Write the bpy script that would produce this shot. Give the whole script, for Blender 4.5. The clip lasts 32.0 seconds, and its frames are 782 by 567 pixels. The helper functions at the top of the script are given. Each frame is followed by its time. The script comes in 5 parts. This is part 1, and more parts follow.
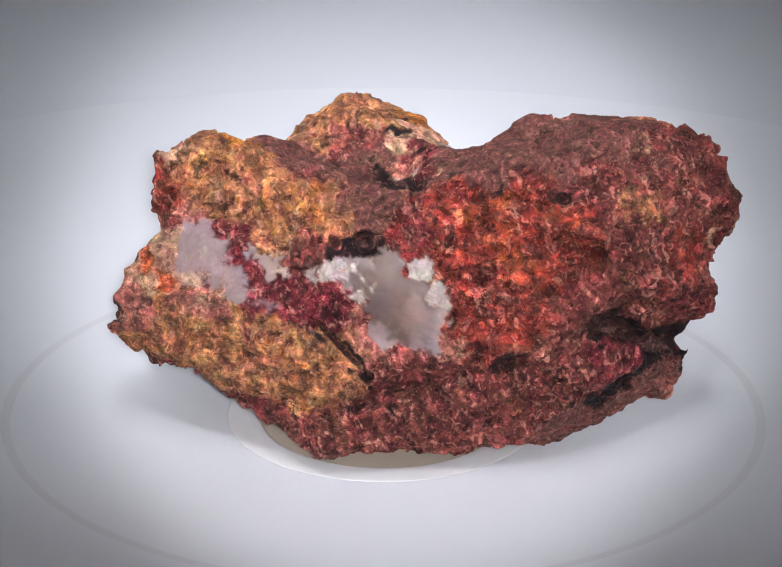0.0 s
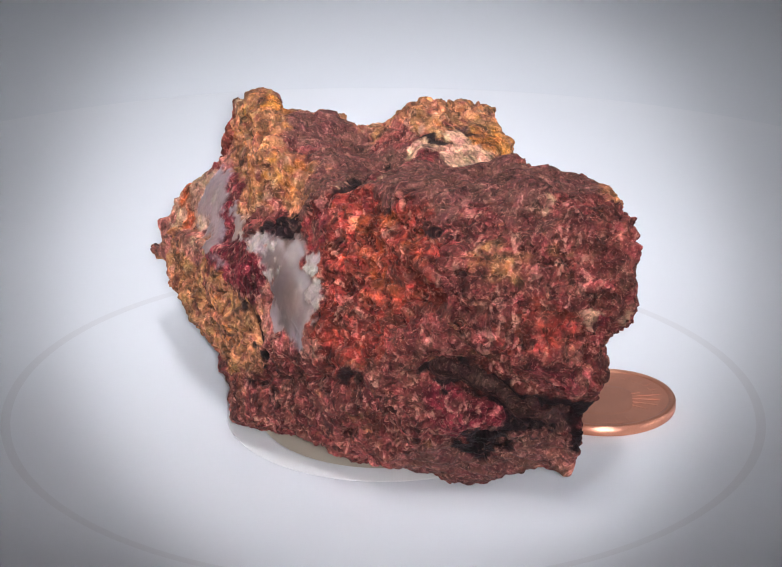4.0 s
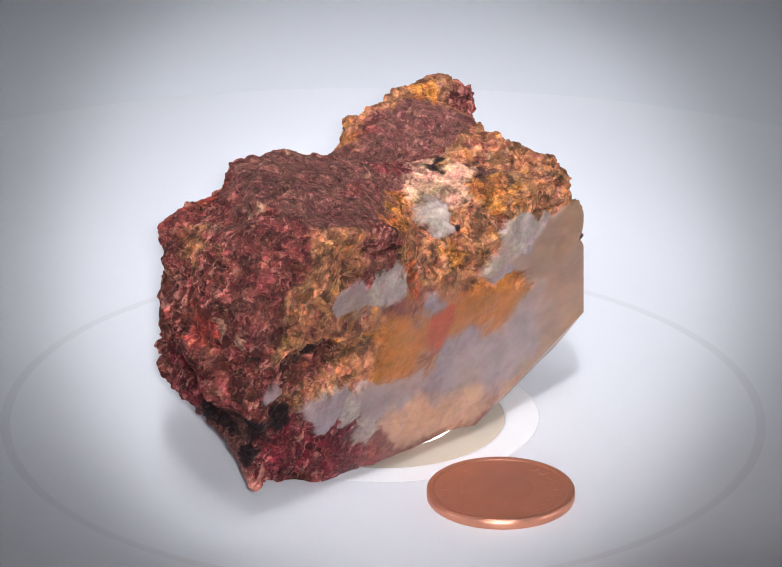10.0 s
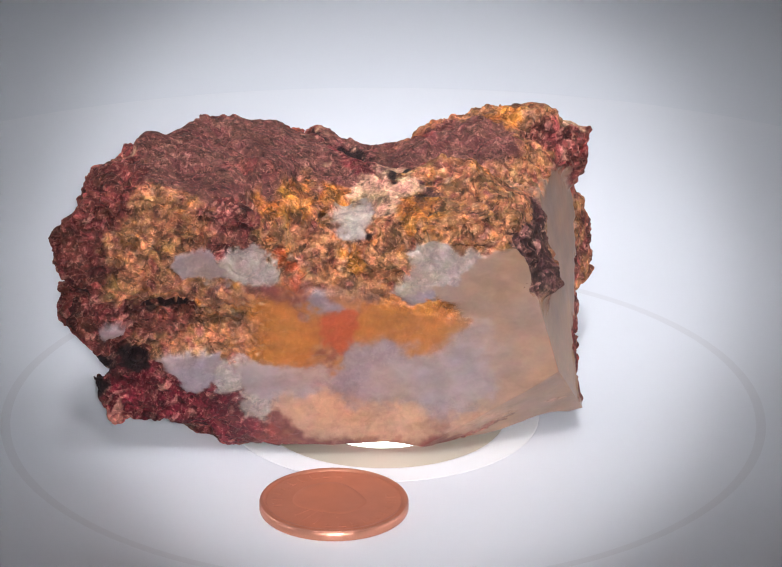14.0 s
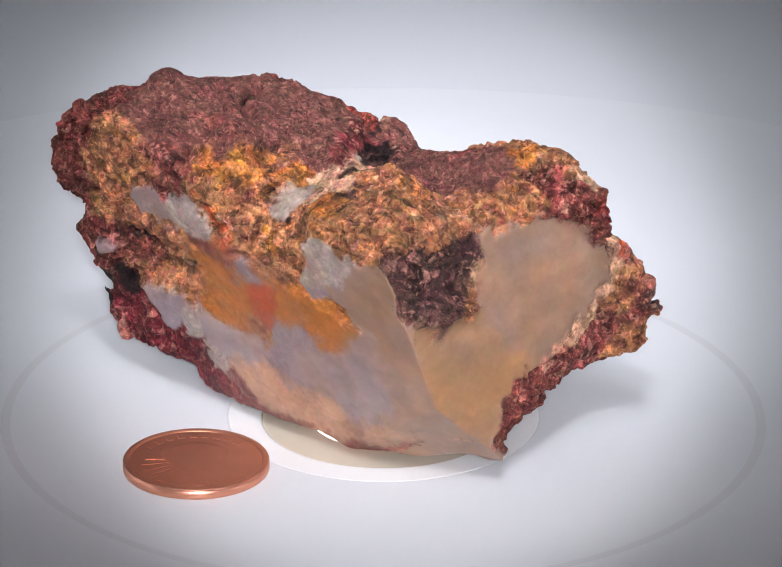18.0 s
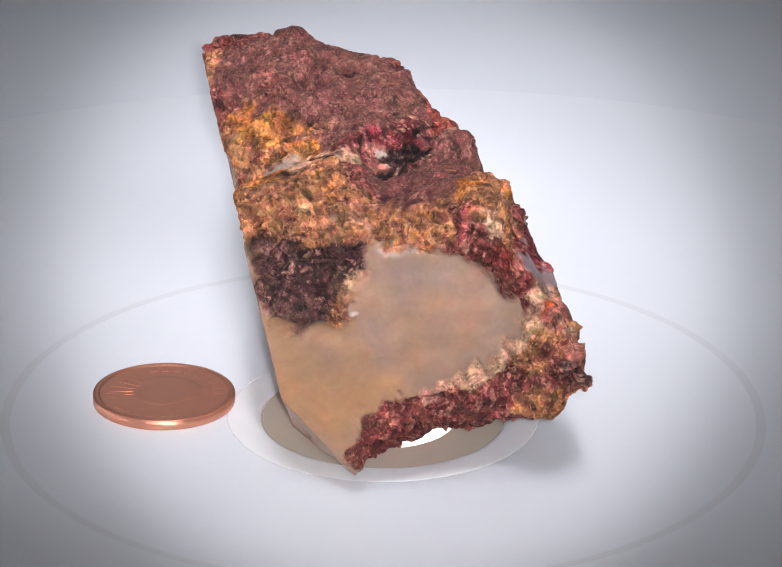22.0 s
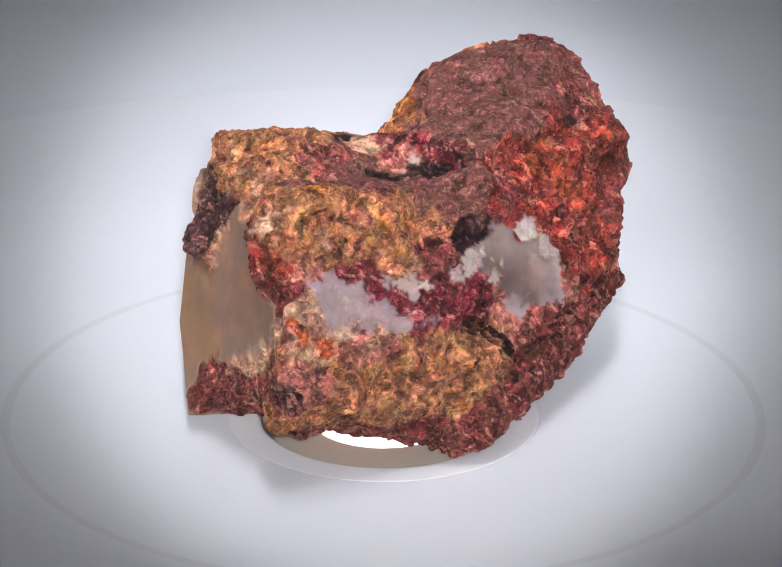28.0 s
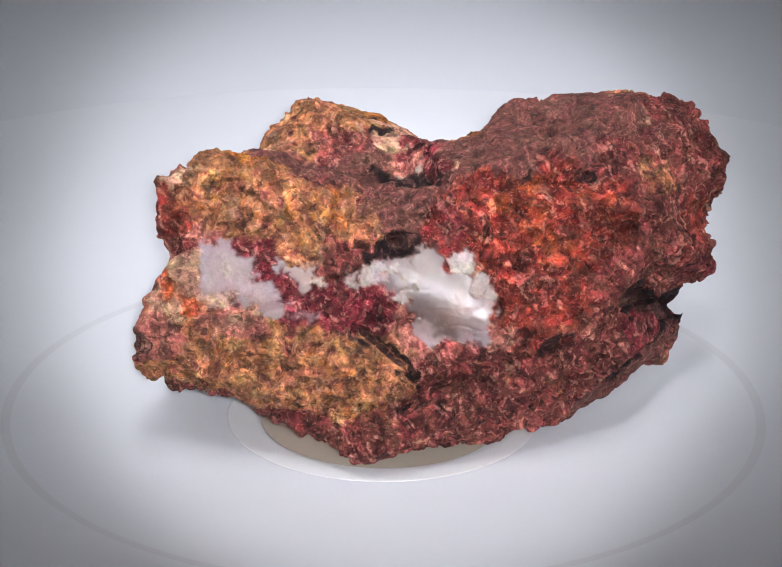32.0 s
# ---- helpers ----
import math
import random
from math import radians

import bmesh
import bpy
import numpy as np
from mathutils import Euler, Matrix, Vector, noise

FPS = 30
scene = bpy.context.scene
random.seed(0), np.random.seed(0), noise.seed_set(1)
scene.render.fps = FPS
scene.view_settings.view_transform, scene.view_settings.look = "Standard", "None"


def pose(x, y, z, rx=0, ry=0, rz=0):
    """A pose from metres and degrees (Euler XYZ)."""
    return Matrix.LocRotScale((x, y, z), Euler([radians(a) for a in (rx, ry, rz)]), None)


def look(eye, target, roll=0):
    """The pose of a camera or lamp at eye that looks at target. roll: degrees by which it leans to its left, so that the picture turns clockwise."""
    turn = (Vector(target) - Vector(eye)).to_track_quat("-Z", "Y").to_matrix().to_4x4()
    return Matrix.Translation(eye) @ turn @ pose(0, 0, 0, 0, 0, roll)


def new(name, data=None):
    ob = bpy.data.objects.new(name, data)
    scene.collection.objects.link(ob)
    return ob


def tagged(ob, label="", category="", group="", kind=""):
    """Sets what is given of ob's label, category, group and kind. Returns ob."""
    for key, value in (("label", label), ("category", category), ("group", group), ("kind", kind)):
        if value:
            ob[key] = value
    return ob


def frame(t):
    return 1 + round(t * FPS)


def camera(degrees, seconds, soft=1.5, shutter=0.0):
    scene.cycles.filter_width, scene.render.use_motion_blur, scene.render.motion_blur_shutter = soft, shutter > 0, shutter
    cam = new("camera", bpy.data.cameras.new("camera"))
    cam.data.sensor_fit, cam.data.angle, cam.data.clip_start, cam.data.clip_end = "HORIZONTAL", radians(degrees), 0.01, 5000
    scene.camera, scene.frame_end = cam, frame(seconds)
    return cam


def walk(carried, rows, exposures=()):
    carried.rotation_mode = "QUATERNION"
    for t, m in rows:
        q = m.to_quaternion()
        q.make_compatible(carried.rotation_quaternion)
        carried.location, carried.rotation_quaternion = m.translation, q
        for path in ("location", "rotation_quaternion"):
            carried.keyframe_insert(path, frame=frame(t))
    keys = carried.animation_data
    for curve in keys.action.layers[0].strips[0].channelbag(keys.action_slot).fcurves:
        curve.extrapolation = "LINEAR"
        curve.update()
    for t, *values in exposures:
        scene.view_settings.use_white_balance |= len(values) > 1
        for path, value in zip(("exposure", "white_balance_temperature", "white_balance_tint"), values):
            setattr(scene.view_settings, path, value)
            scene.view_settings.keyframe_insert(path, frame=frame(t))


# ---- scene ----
MM = 0.001
SPEED = 10.7168      # turn of the table, degrees a second, clockwise from above
PHASE = 0.605


def turned(t):
    """The pose of the turning platform, and of all that lies on it, at t seconds."""
    return pose(0, 0, 0, 0, 0, -(SPEED * (t - 13.0) + PHASE))


# ------------------------------------------------------------ camera
cam = camera(9.0, 32.0, soft=1.2)
EYE, AIM = (0.00097, -0.60057, 0.27654), (0.00097, 0.0, 0.01900)
walk(cam, [(0.0, look(EYE, AIM, 0.183)), (32.0, look(EYE, AIM, 0.183))])

# ------------------------------------------------------------ light
world = bpy.data.worlds.new("world")
scene.world = world
world.use_nodes = True
world.node_tree.nodes["Background"].inputs["Color"].default_value = (0.8, 0.9, 1.0, 1)
world.node_tree.nodes["Background"].inputs["Strength"].default_value = 0.05
scene.view_settings.exposure = -0.32


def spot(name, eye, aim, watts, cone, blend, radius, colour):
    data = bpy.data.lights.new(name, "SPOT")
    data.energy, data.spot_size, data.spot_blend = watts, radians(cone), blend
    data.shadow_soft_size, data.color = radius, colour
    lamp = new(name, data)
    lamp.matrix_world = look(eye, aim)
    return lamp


# added spots, none seen: beside the lens, round the table, on the sheet behind
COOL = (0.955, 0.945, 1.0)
# narrow cones, so the light falls off to dark edges like a vignette
spot("camera_spot", (0.012, -0.6006, 0.2835), (0.001, 0.045, 0.0), 19.0, 8.6, 0.4, 0.006, COOL)
for a in (-42, -30, -18, -6, 6, 18, 30, 42):
    spot("front_spot", (0.418 * math.sin(radians(a)), -0.418 * math.cos(radians(a)), 0.4015), (0.001, 0.09, 0.0), 5.8, 7.8, 0.8, 0.045, COOL)
spot("overhead_spot", (0.001, -0.340, 0.500), (0.001, 0.024, 0.0), 19.0, 8.6, 0.8, 0.045, COOL)
spot("overhead_spot", (0.001, -0.190, 0.5750), (0.001, 0.000, 0.0), 12.0, 7.6, 0.8, 0.055, COOL)
for x in (-0.066, 0.068):
    spot("rear_spot", (x, 0.341, 0.5088), (0.001, 0.12, 0.0), 5.5, 13.0, 0.8, 0.09, COOL)
# added low spots that brighten the stone's sides
for x, y in ((-0.42, -0.12), (-0.42, 0.10), (0.42, -0.12), (0.42, 0.10)):
    spot("side_spot", (x, y, 0.15), (0.0, 0.0, 0.024), 11.0, 8.5, 1.0, 0.07, COOL)
# added to whiten the upper sheet that the coin reflects
spot("backdrop_spot", (0.0, -0.25, 0.85), (0.0, 0.44, 0.30), 24.0, 33.0, 1.0, 0.03, COOL)


# ------------------------------------------------------------ materials
def nodes_of(name):
    mat = bpy.data.materials.new(name)
    mat.use_nodes = True
    nt = mat.node_tree
    return mat, nt, nt.nodes["Principled BSDF"]


def plastic(name, colour, rough, scale, vary=0.03, bump=0.02):
    """Plain surface with slight mottling and fine relief."""
    mat, nt, bsdf = nodes_of(name)
    co = nt.nodes.new("ShaderNodeTexCoord")
    big = nt.nodes.new("ShaderNodeTexNoise")
    big.inputs["Scale"].default_value, big.inputs["Detail"].default_value = scale, 6
    fine = nt.nodes.new("ShaderNodeTexNoise")
    fine.inputs["Scale"].default_value, fine.inputs["Detail"].default_value = scale * 40, 3
    ramp = nt.nodes.new("ShaderNodeMix")
    ramp.data_type = "RGBA"
    ramp.inputs["A"].default_value = (*[c * (1 - vary) for c in colour], 1)
    ramp.inputs["B"].default_value = (*colour, 1)
    bp = nt.nodes.new("ShaderNodeBump")
    bp.inputs["Strength"].default_value, bp.inputs["Distance"].default_value = bump, 0.0002
    for tex in (big, fine):
        nt.links.new(co.outputs["Object"], tex.inputs["Vector"])
    nt.links.new(big.outputs["Fac"], ramp.inputs["Factor"])
    nt.links.new(ramp.outputs["Result"], bsdf.inputs["Base Color"])
    nt.links.new(fine.outputs["Fac"], bp.inputs["Height"])
    nt.links.new(bp.outputs["Normal"], bsdf.inputs["Normal"])
    bsdf.inputs["Roughness"].default_value = rough
    return mat


white_plate = plastic("white_plate", (0.765, 0.79, 0.832), 0.45, 18)
white_sheet = plastic("white_sheet", (0.735, 0.765, 0.81), 0.7, 6)
room_paint = plastic("room_paint", (0.11, 0.11, 0.115), 0.9, 3)
seam_mat = plastic("seam_mat", (0.715, 0.73, 0.765), 0.6, 60)
hub_plastic = plastic("hub_plastic", (0.86, 0.875, 0.885), 0.5, 60)
hub_floor_mat = plastic("hub_floor_mat", (0.84, 0.77, 0.62), 0.2, 60)
hub_floor_mat.node_tree.nodes["Principled BSDF"].inputs["Metallic"].default_value = 0.15
hub_floor_mat.node_tree.nodes["Principled BSDF"].inputs["Coat Weight"].default_value = 1.0
copper = plastic("copper", (0.74, 0.33, 0.215), 0.36, 300, 0.2, 0.05)
copper.node_tree.nodes["Principled BSDF"].inputs["Metallic"].default_value = 0.8
lens_mat, nt, bsdf = nodes_of("lens_glow")
bsdf.inputs["Emission Color"].default_value = (0.86, 1.0, 0.96, 1)
bsdf.inputs["Emission Strength"].default_value = 3.0
bsdf.inputs["Base Color"].default_value = (0.8, 0.85, 0.85, 1)


# ------------------------------------------------------------ building helpers
def part(name, bm, material, parent=None, label=""):
    """Links a bmesh as one mesh object, under parent if given."""
    mesh = bpy.data.meshes.new(name)
    bm.to_mesh(mesh)
    bm.free()
    ob = new(name, mesh)
    if material:
        mesh.materials.append(material)
    if parent:
        ob.parent = parent
    if label:
        tagged(ob, label)
    return ob


def lathe(profile, steps=128, smooth=True):
    """A body of revolution round z; profile: (radius, z) pairs in mm, closed if it ends where it began."""
    bm = bmesh.new()
    rings = []
    for r, z in profile:
        if r < 1e-6:
            rings.append([bm.verts.new((0, 0, z * MM))])
        else:
            rings.append([bm.verts.new((r * MM * math.cos(2 * math.pi * i / steps), r * MM * math.sin(2 * math.pi * i / steps), z * MM)) for i in range(steps)])
    for a, b in zip(rings, rings[1:]):
        for i in range(steps):
            j = (i + 1) % steps
            if len(a) == 1 and len(b) == 1:
                continue
            if len(a) == 1:
                f = bm.faces.new((a[0], b[i], b[j]))
            elif len(b) == 1:
                f = bm.faces.new((a[i], b[0], a[j]))
            else:
                f = bm.faces.new((a[i], b[i], b[j], a[j]))
            f.smooth = smooth
    bmesh.ops.recalc_face_normals(bm, faces=bm.faces)
    return bm


def box(lo, hi):
    bm = bmesh.new()
    bmesh.ops.create_cube(bm, size=1)
    for v in bm.verts:
        v.co = Vector([lo[k] + (v.co[k] + 0.5) * (hi[k] - lo[k]) for k in range(3)])
    return bm


# ------------------------------------------------------------ the room and the table
FLOOR = -0.80
for name, lo, hi in (
    ("floor", (-1.6, -1.9, FLOOR - 0.05), (1.6, 1.5, FLOOR)),
    ("ceiling", (-1.6, -1.9, 1.6), (1.6, 1.5, 1.65)),
    ("wall_north", (-1.6, 1.5, FLOOR), (1.6, 1.55, 1.6)),
    ("wall_south", (-1.6, -1.95, FLOOR), (1.6, -1.9, 1.6)),
    ("wall_west", (-1.65, -1.9, FLOOR), (-1.6, 1.5, 1.6)),
    ("wall_east", (1.6, -1.9, FLOOR), (1.65, 1.5, 1.6)),
):
    tagged(part(name, box(lo, hi), room_paint), kind="structure", category="room")

table = tagged(new("table"), "plain white table under the sheet and turntable", "table")
part("tabletop", box((-0.55, -0.40, -0.035), (0.55, 0.52, -0.0023)), white_sheet, table)
for sx in (-1, 1):
    for y in (-0.36, 0.48):
        part("leg", box((sx * 0.50 - 0.02, y - 0.02, FLOOR), (sx * 0.50 + 0.02, y + 0.02, -0.035)), white_sheet, table)


def sweep():
    """White paper sheet: flat on the table, then rising in a curve behind."""
    bm = bmesh.new()
    prof = [(-0.35, -0.0009), (0.18, -0.0009)]
    prof += [(0.18 + 0.25 * math.sin(a), -0.0009 + 0.25 * (1 - math.cos(a))) for a in np.linspace(0.06, 1.45, 22)]
    prof.append((0.44, 0.75))
    cols = []
    for dz in (0.0, -0.0012):
        cols.append([[bm.verts.new((sx * 0.5, y - dz * 0.3, z + dz)) for y, z in prof] for sx in (-1, 1)])
    for c in cols:
        for i in range(len(prof) - 1):
            bm.faces.new((c[0][i], c[0][i + 1], c[1][i + 1], c[1][i])).smooth = True
    return bm


tagged(part("backdrop", sweep(), white_sheet), "white paper sheet curving up behind the turntable", "backdrop", kind="structure")


# ------------------------------------------------------------ the turntable
def build_turntable():
    thing = tagged(new("turntable"), "round white plastic turntable with a lit central hub", "turntable")
    part("platter", lathe([(20.7, -0.5), (20.7, -0.03), (20.8, 0), (21.0, 0), (50, 0), (80, 0), (121.4, 0), (121.6, 0), (121.9, -0.1), (122, -0.3), (122, -0.75), (20.7, -0.75), (20.7, -0.5)], 192), white_plate, thing)
    part("hub_ring", lathe([(16.2, -0.5), (16.2, -0.2), (16.5, -0.05), (16.9, 0.02), (17.1, 0.02), (20.3, 0.02), (20.5, 0.02), (20.6, 0.0), (20.68, -0.05), (20.68, -0.75), (16.2, -0.75), (16.2, -0.5)], 128), hub_plastic, thing, "translucent white plastic ring")
    part("seam", lathe([(49.5, -0.2), (49.5, 0.004), (50.8, 0.004), (50.8, -0.2), (49.5, -0.2)], 160, False), seam_mat, thing, "faint grey ring-shaped seam")
    part("hub_floor", lathe([(9.6, -0.5), (9.6, -0.4), (9.8, -0.3), (10.0, -0.3), (15.95, -0.3), (16.15, -0.3), (16.15, -0.75), (9.6, -0.75), (9.6, -0.5)], 96), hub_floor_mat, thing, "glossy clear floor of the hub")
    part("lens", lathe([(0, 0.3), (4, 0.25), (8, 0), (9.5, -0.5), (9.5, -0.75), (0, -0.75)], 96), lens_mat, thing, "glowing greenish-white lamp lens")
    return thing


turntable = build_turntable()


# ------------------------------------------------------------ the coin
def build_penny():
    """One-cent coin: body, raised rim, and a plain raised oval with bars for its lettering."""
    thing = tagged(new("penny"), "worn copper one-cent coin lying flat on the turntable", "coin")
    cx, cy = -0.41 * MM, -29.60 * MM
    made = [part("coin_body", lathe([(0, 0.0), (9.1, 0.0), (9.45, 0.12), (9.525, 0.3), (9.525, 1.2), (9.3, 1.32), (8.7, 1.34), (0, 1.36)], 128), copper, thing)]
    made.append(part("rim", lathe([(8.55, 1.32), (8.7, 1.47), (8.95, 1.52), (9.25, 1.52), (9.43, 1.44), (9.51, 1.3), (9.35, 1.2), (8.6, 1.25), (8.55, 1.32)], 128), copper, thing, "raised copper rim"))
    bm = bmesh.new()                                  # emblem: a plain worn oval, raised in a low uneven dome
    rings = [[bm.verts.new((0, 0.6 * MM, 1.44 * MM))]]
    for k, h in ((0.35, 1.43), (0.6, 1.455), (0.8, 1.40), (0.93, 1.41), (1.0, 1.33)):
        rings.append([bm.verts.new(((4.3 + 0.5 * math.sin(3 * a)) * k * math.cos(a) * MM, ((5.2 + 0.4 * math.cos(2 * a)) * k * math.sin(a) + 0.6) * MM, h * MM)) for a in np.linspace(0, 2 * math.pi, 48, endpoint=False)])
    for i in range(48):
        bm.faces.new((rings[0][0], rings[1][i - 1], rings[1][i])).smooth = True
        for u, v in zip(rings[1:], rings[2:]):
            bm.faces.new((u[i - 1], v[i - 1], v[i], u[i])).smooth = True
    bmesh.ops.recalc_face_normals(bm, faces=bm.faces)
    made.append(part("emblem", bm, copper, thing, "worn raised oval copper emblem"))
    for a0, a1, r in ((35, 145, 7.3), (215, 325, 7.3)):  # worn lettering, as bars
        for a in np.arange(a0, a1, 13.0):
            bm = box((-0.42 * MM, -0.55 * MM, 1.33 * MM), (0.42 * MM, 0.55 * MM, 1.385 * MM))
            bmesh.ops.transform(bm, matrix=pose(r * math.cos(radians(a)) * MM, r * math.sin(radians(a)) * MM, 0, 0, 0, a - 90), verts=bm.verts)
            made.append(part("lettering_bar", bm, copper, thing))
    for a, r0, r1 in ((-174, 0.4, 7.2), (-160, 3.6, 7.4), (-148, 4.2, 7.2), (-188, 4.0, 6.6), (-136, 3.0, 5.2)):      # scratches with raised edges
        bm = box((r0 * MM, -0.08 * MM, 1.34 * MM), (r1 * MM, 0.08 * MM, 1.392 * MM))
        bmesh.ops.transform(bm, matrix=pose(0, 0, 0, 0, 0, a), verts=bm.verts)
        made.append(part("scratch", bm, copper, thing))
    for ob in made:
        ob.data.transform(Matrix.Translation((cx, cy, 0.0)) @ pose(0, 0, 0, 0, 0, 62))
    return thing


penny = build_penny()


# ------------------------------------------------------------ the specimen
# The stone is a heap of fused angular lumps. Each lump: its middle in mm, then its
# broken faces as (azimuth, elevation, distance from the middle).
CHUNKS = []


def chunk(middle, *faces):
    n = np.array([(math.cos(radians(a)) * math.cos(radians(e)), math.sin(radians(a)) * math.cos(radians(e)), math.sin(radians(e))) for a, e, _ in faces], np.float32)
    d = np.array([f[2] for f in faces], np.float32) + n @ np.array(middle, np.float32)
    CHUNKS.append((n, d))


chunk((2.9, -9.6, 24.4),
      (-177.9, -9.6, 19.8), (-100.3, 56.6, 9.9), (84.8, -6.5, 14.1), (-87.8, -32.9, 4.7), (70.5, 27.9, 9.8), (12.8, -86.6, 23.6), (-58.5, -6.5, 9.3), (3.3, 9.8, 21))
chunk((-16.9, -8.1, 9),
      (47.3, 3.6, 22.3), (-74.2, -6.2, 9.3), (85.1, -81.9, 8.1), (-47, 53.3, 19.9), (-91.1, -65.2, 7.9), (137, 24.9, 15), (-130.4, 52.3, 16.5), (154.2, -22.7, 8.9))
chunk((-27.4, -19.7, 32.3),
      (178.6, 34.7, 8.6), (-80.1, -15, 6.6), (134.7, 80.6, 6.4), (-165.4, 15.4, 10.1), (-14.3, 32.9, 12.5), (179.9, -15.4, 10.2), (-86.9, -55, 8.4), (111, -46.7, 11.7))
chunk((3.7, 10.2, 10.2),
      (-12, 8.8, 15.9), (43.5, -58.4, 9.3), (90.5, 7, 10.2), (-86.5, -41.5, 10.5), (48, -63.5, 7.3), (-139.7, 75.9, 15.2), (-179.2, -62.7, 11.4), (122, 10.3, 14.7))
chunk((-24.7, -8.1, 31.2),
      (161.2, 40.8, 7.9), (28.6, 79, 11.3), (122.9, 17.2, 7.7), (-167.9, 22.3, 11.5), (11.3, 41.3, 15.6), (139.1, -43.9, 10.1), (-79.6, 0.7, 11), (9.5, -62.7, 11.9))
chunk((-13.9, -13.6, 19.5),
      (-108.9, 55.7, 10.3), (-78.3, -6.4, 5.7), (-96.2, 72.3, 8.9), (170.3, -1.6, 17.7), (-24.1, -47.5, 8.2), (109.7, 27.3, 14.2), (85, -68.5, 11.1), (29.8, -28.8, 15.1))
chunk((-1.2, -5.1, 9.8),
      (90.6, -5, 14.6), (-0.2, 55.3, 16.8), (52.6, -34.2, 14.1), (168.8, 3.4, 15.5), (-69.9, -18.9, 12.1), (113.2, -73, 11.4), (-76.4, -9.9, 8.6), (-72.4, -85.1, 8.4))
chunk((2.2, 6.6, 23.7),
      (-31.2, 80, 11), (89.5, 25.3, 13.3), (108.3, 67.6, 13.2), (-26.6, 2.5, 11.2), (116.3, 25.6, 9.1), (-113.2, -13.4, 19.9), (86.4, -73.1, 17.2), (143.2, -4.9, 11.7))
chunk((13.7, -6.1, 28.1),
      (101.9, 55.9, 10.1), (-63.5, -7.6, 10.9), (24.7, 53.1, 8.4), (-118.2, 65.3, 11.4), (-4.8, 18.5, 7.8), (35.1, -25.7, 16.1), (-89.8, -19.5, 7.8), (148.3, -41.2, 17.9))
chunk((-27, -15.6, 17.5),
      (166.9, -24.3, 5.8), (-169.3, 22.6, 11.5), (80.4, 36.2, 16.3), (-153.8, -25, 11.6), (-44, 39.1, 17.3), (155.8, -53.5, 11.5), (-63.9, -13.5, 4.5), (-27.1, -63.5, 10.5))
chunk((16.5, 6.2, 16.9),
      (-165.2, 58.4, 18.1), (-27.6, 53.2, 16), (98, 27.8, 17.6), (-125.8, -19.5, 12.9), (7.5, 14.3, 6.7), (145.1, -42.2, 15.1), (-64.7, -16.4, 16), (57.4, -58.9, 9.4))
chunk((-14.5, 0.9, 27.6),
      (170.1, -17.5, 12.4), (133.2, 29.2, 9), (69.4, -54.1, 12.2), (120.7, 80.4, 10.8), (120.8, 28.7, 8.7), (-79.5, -3.6, 19.7), (6.9, 53.8, 9.6), (-3.5, -69.1, 16.1))
chunk((13, 11.7, 29.4),
      (-165, 74.7, 9.6), (-51.6, 48.9, 7.5), (97.2, 15.2, 6.7), (-83.6, 54.4, 8.9), (-34.3, -16.1, 4.6), (141.8, 14.8, 10.9), (-57.7, -29.5, 12.3), (122.9, -32.8, 16.4))
chunk((-22.8, -1, 17.5),
      (-41.9, 37.2, 10.3), (-57.3, -12.6, 12.6), (111.2, 43.8, 9.2), (-169.6, 10.8, 12.7), (106.6, -55.3, 11.2), (169.9, 11.6, 10.1), (169.6, -38.4, 10.2), (127.1, -27.2, 8.1))
chunk((-14.6, -12.9, 33.9),
      (-179.5, 17.4, 19.7), (-106.9, 76.4, 10.6), (128, 60.7, 9), (-83.9, -25.2, 9.5), (-16.2, 70.2, 5.3), (125.3, -38.3, 15.4), (-34, 24.3, 8.7), (38.6, 22.4, 14.9))
chunk((15.4, -3.4, 13),
      (-59.4, 4.8, 11.7), (-2.2, 17.3, 12.1), (60.8, 63.3, 13.4), (-74.1, -21.3, 5.2), (15.3, 11.7, 9.4), (-155.8, -6.6, 10.2), (79.7, -57.7, 10.8), (150, -6.9, 10.7))
chunk((-9.8, 7.9, 10.8),
      (125, 19.9, 9.3), (-149.4, 7, 17.8), (108.8, -1.8, 9.8), (138, -28.7, 10.1), (-60.4, 43.9, 5.6), (137.8, -62.4, 9), (-31.9, -66, 11.6), (46.5, -56.9, 13.2))
chunk((11.1, 18.6, 17.6),
      (44.9, 5.8, 14.8), (-17.8, 12.6, 9.6), (82, -44.9, 8.3), (99.5, 39.7, 8.5), (7, -69.2, 9.5), (109, 11.1, 4.8), (-150.2, 76.7, 12.9), (-123.5, -34.8, 18.6))
chunk((-35.9, -26.3, 31.9),
      (169.6, -12.3, 1.9), (16.2, -5.8, 3), (-79.4, -15, 1.9), (-43.3, 67.2, 2), (100.9, -62.2, 3.9), (101.5, 37.5, 3.4), (78.2, -13.5, 3.4), (-19.9, -57.7, 4.4))
chunk((-31.9, -4.8, 35.5),
      (171.1, 47.5, 3.7), (4.9, -41.1, 3.5), (-59.8, 18, 3.4), (83.9, 1.3, 2.8), (157.3, -53.7, 3.6), (-121.8, -9.8, 1.9), (-2.4, 34.4, 1), (139, -0.5, 1.8))
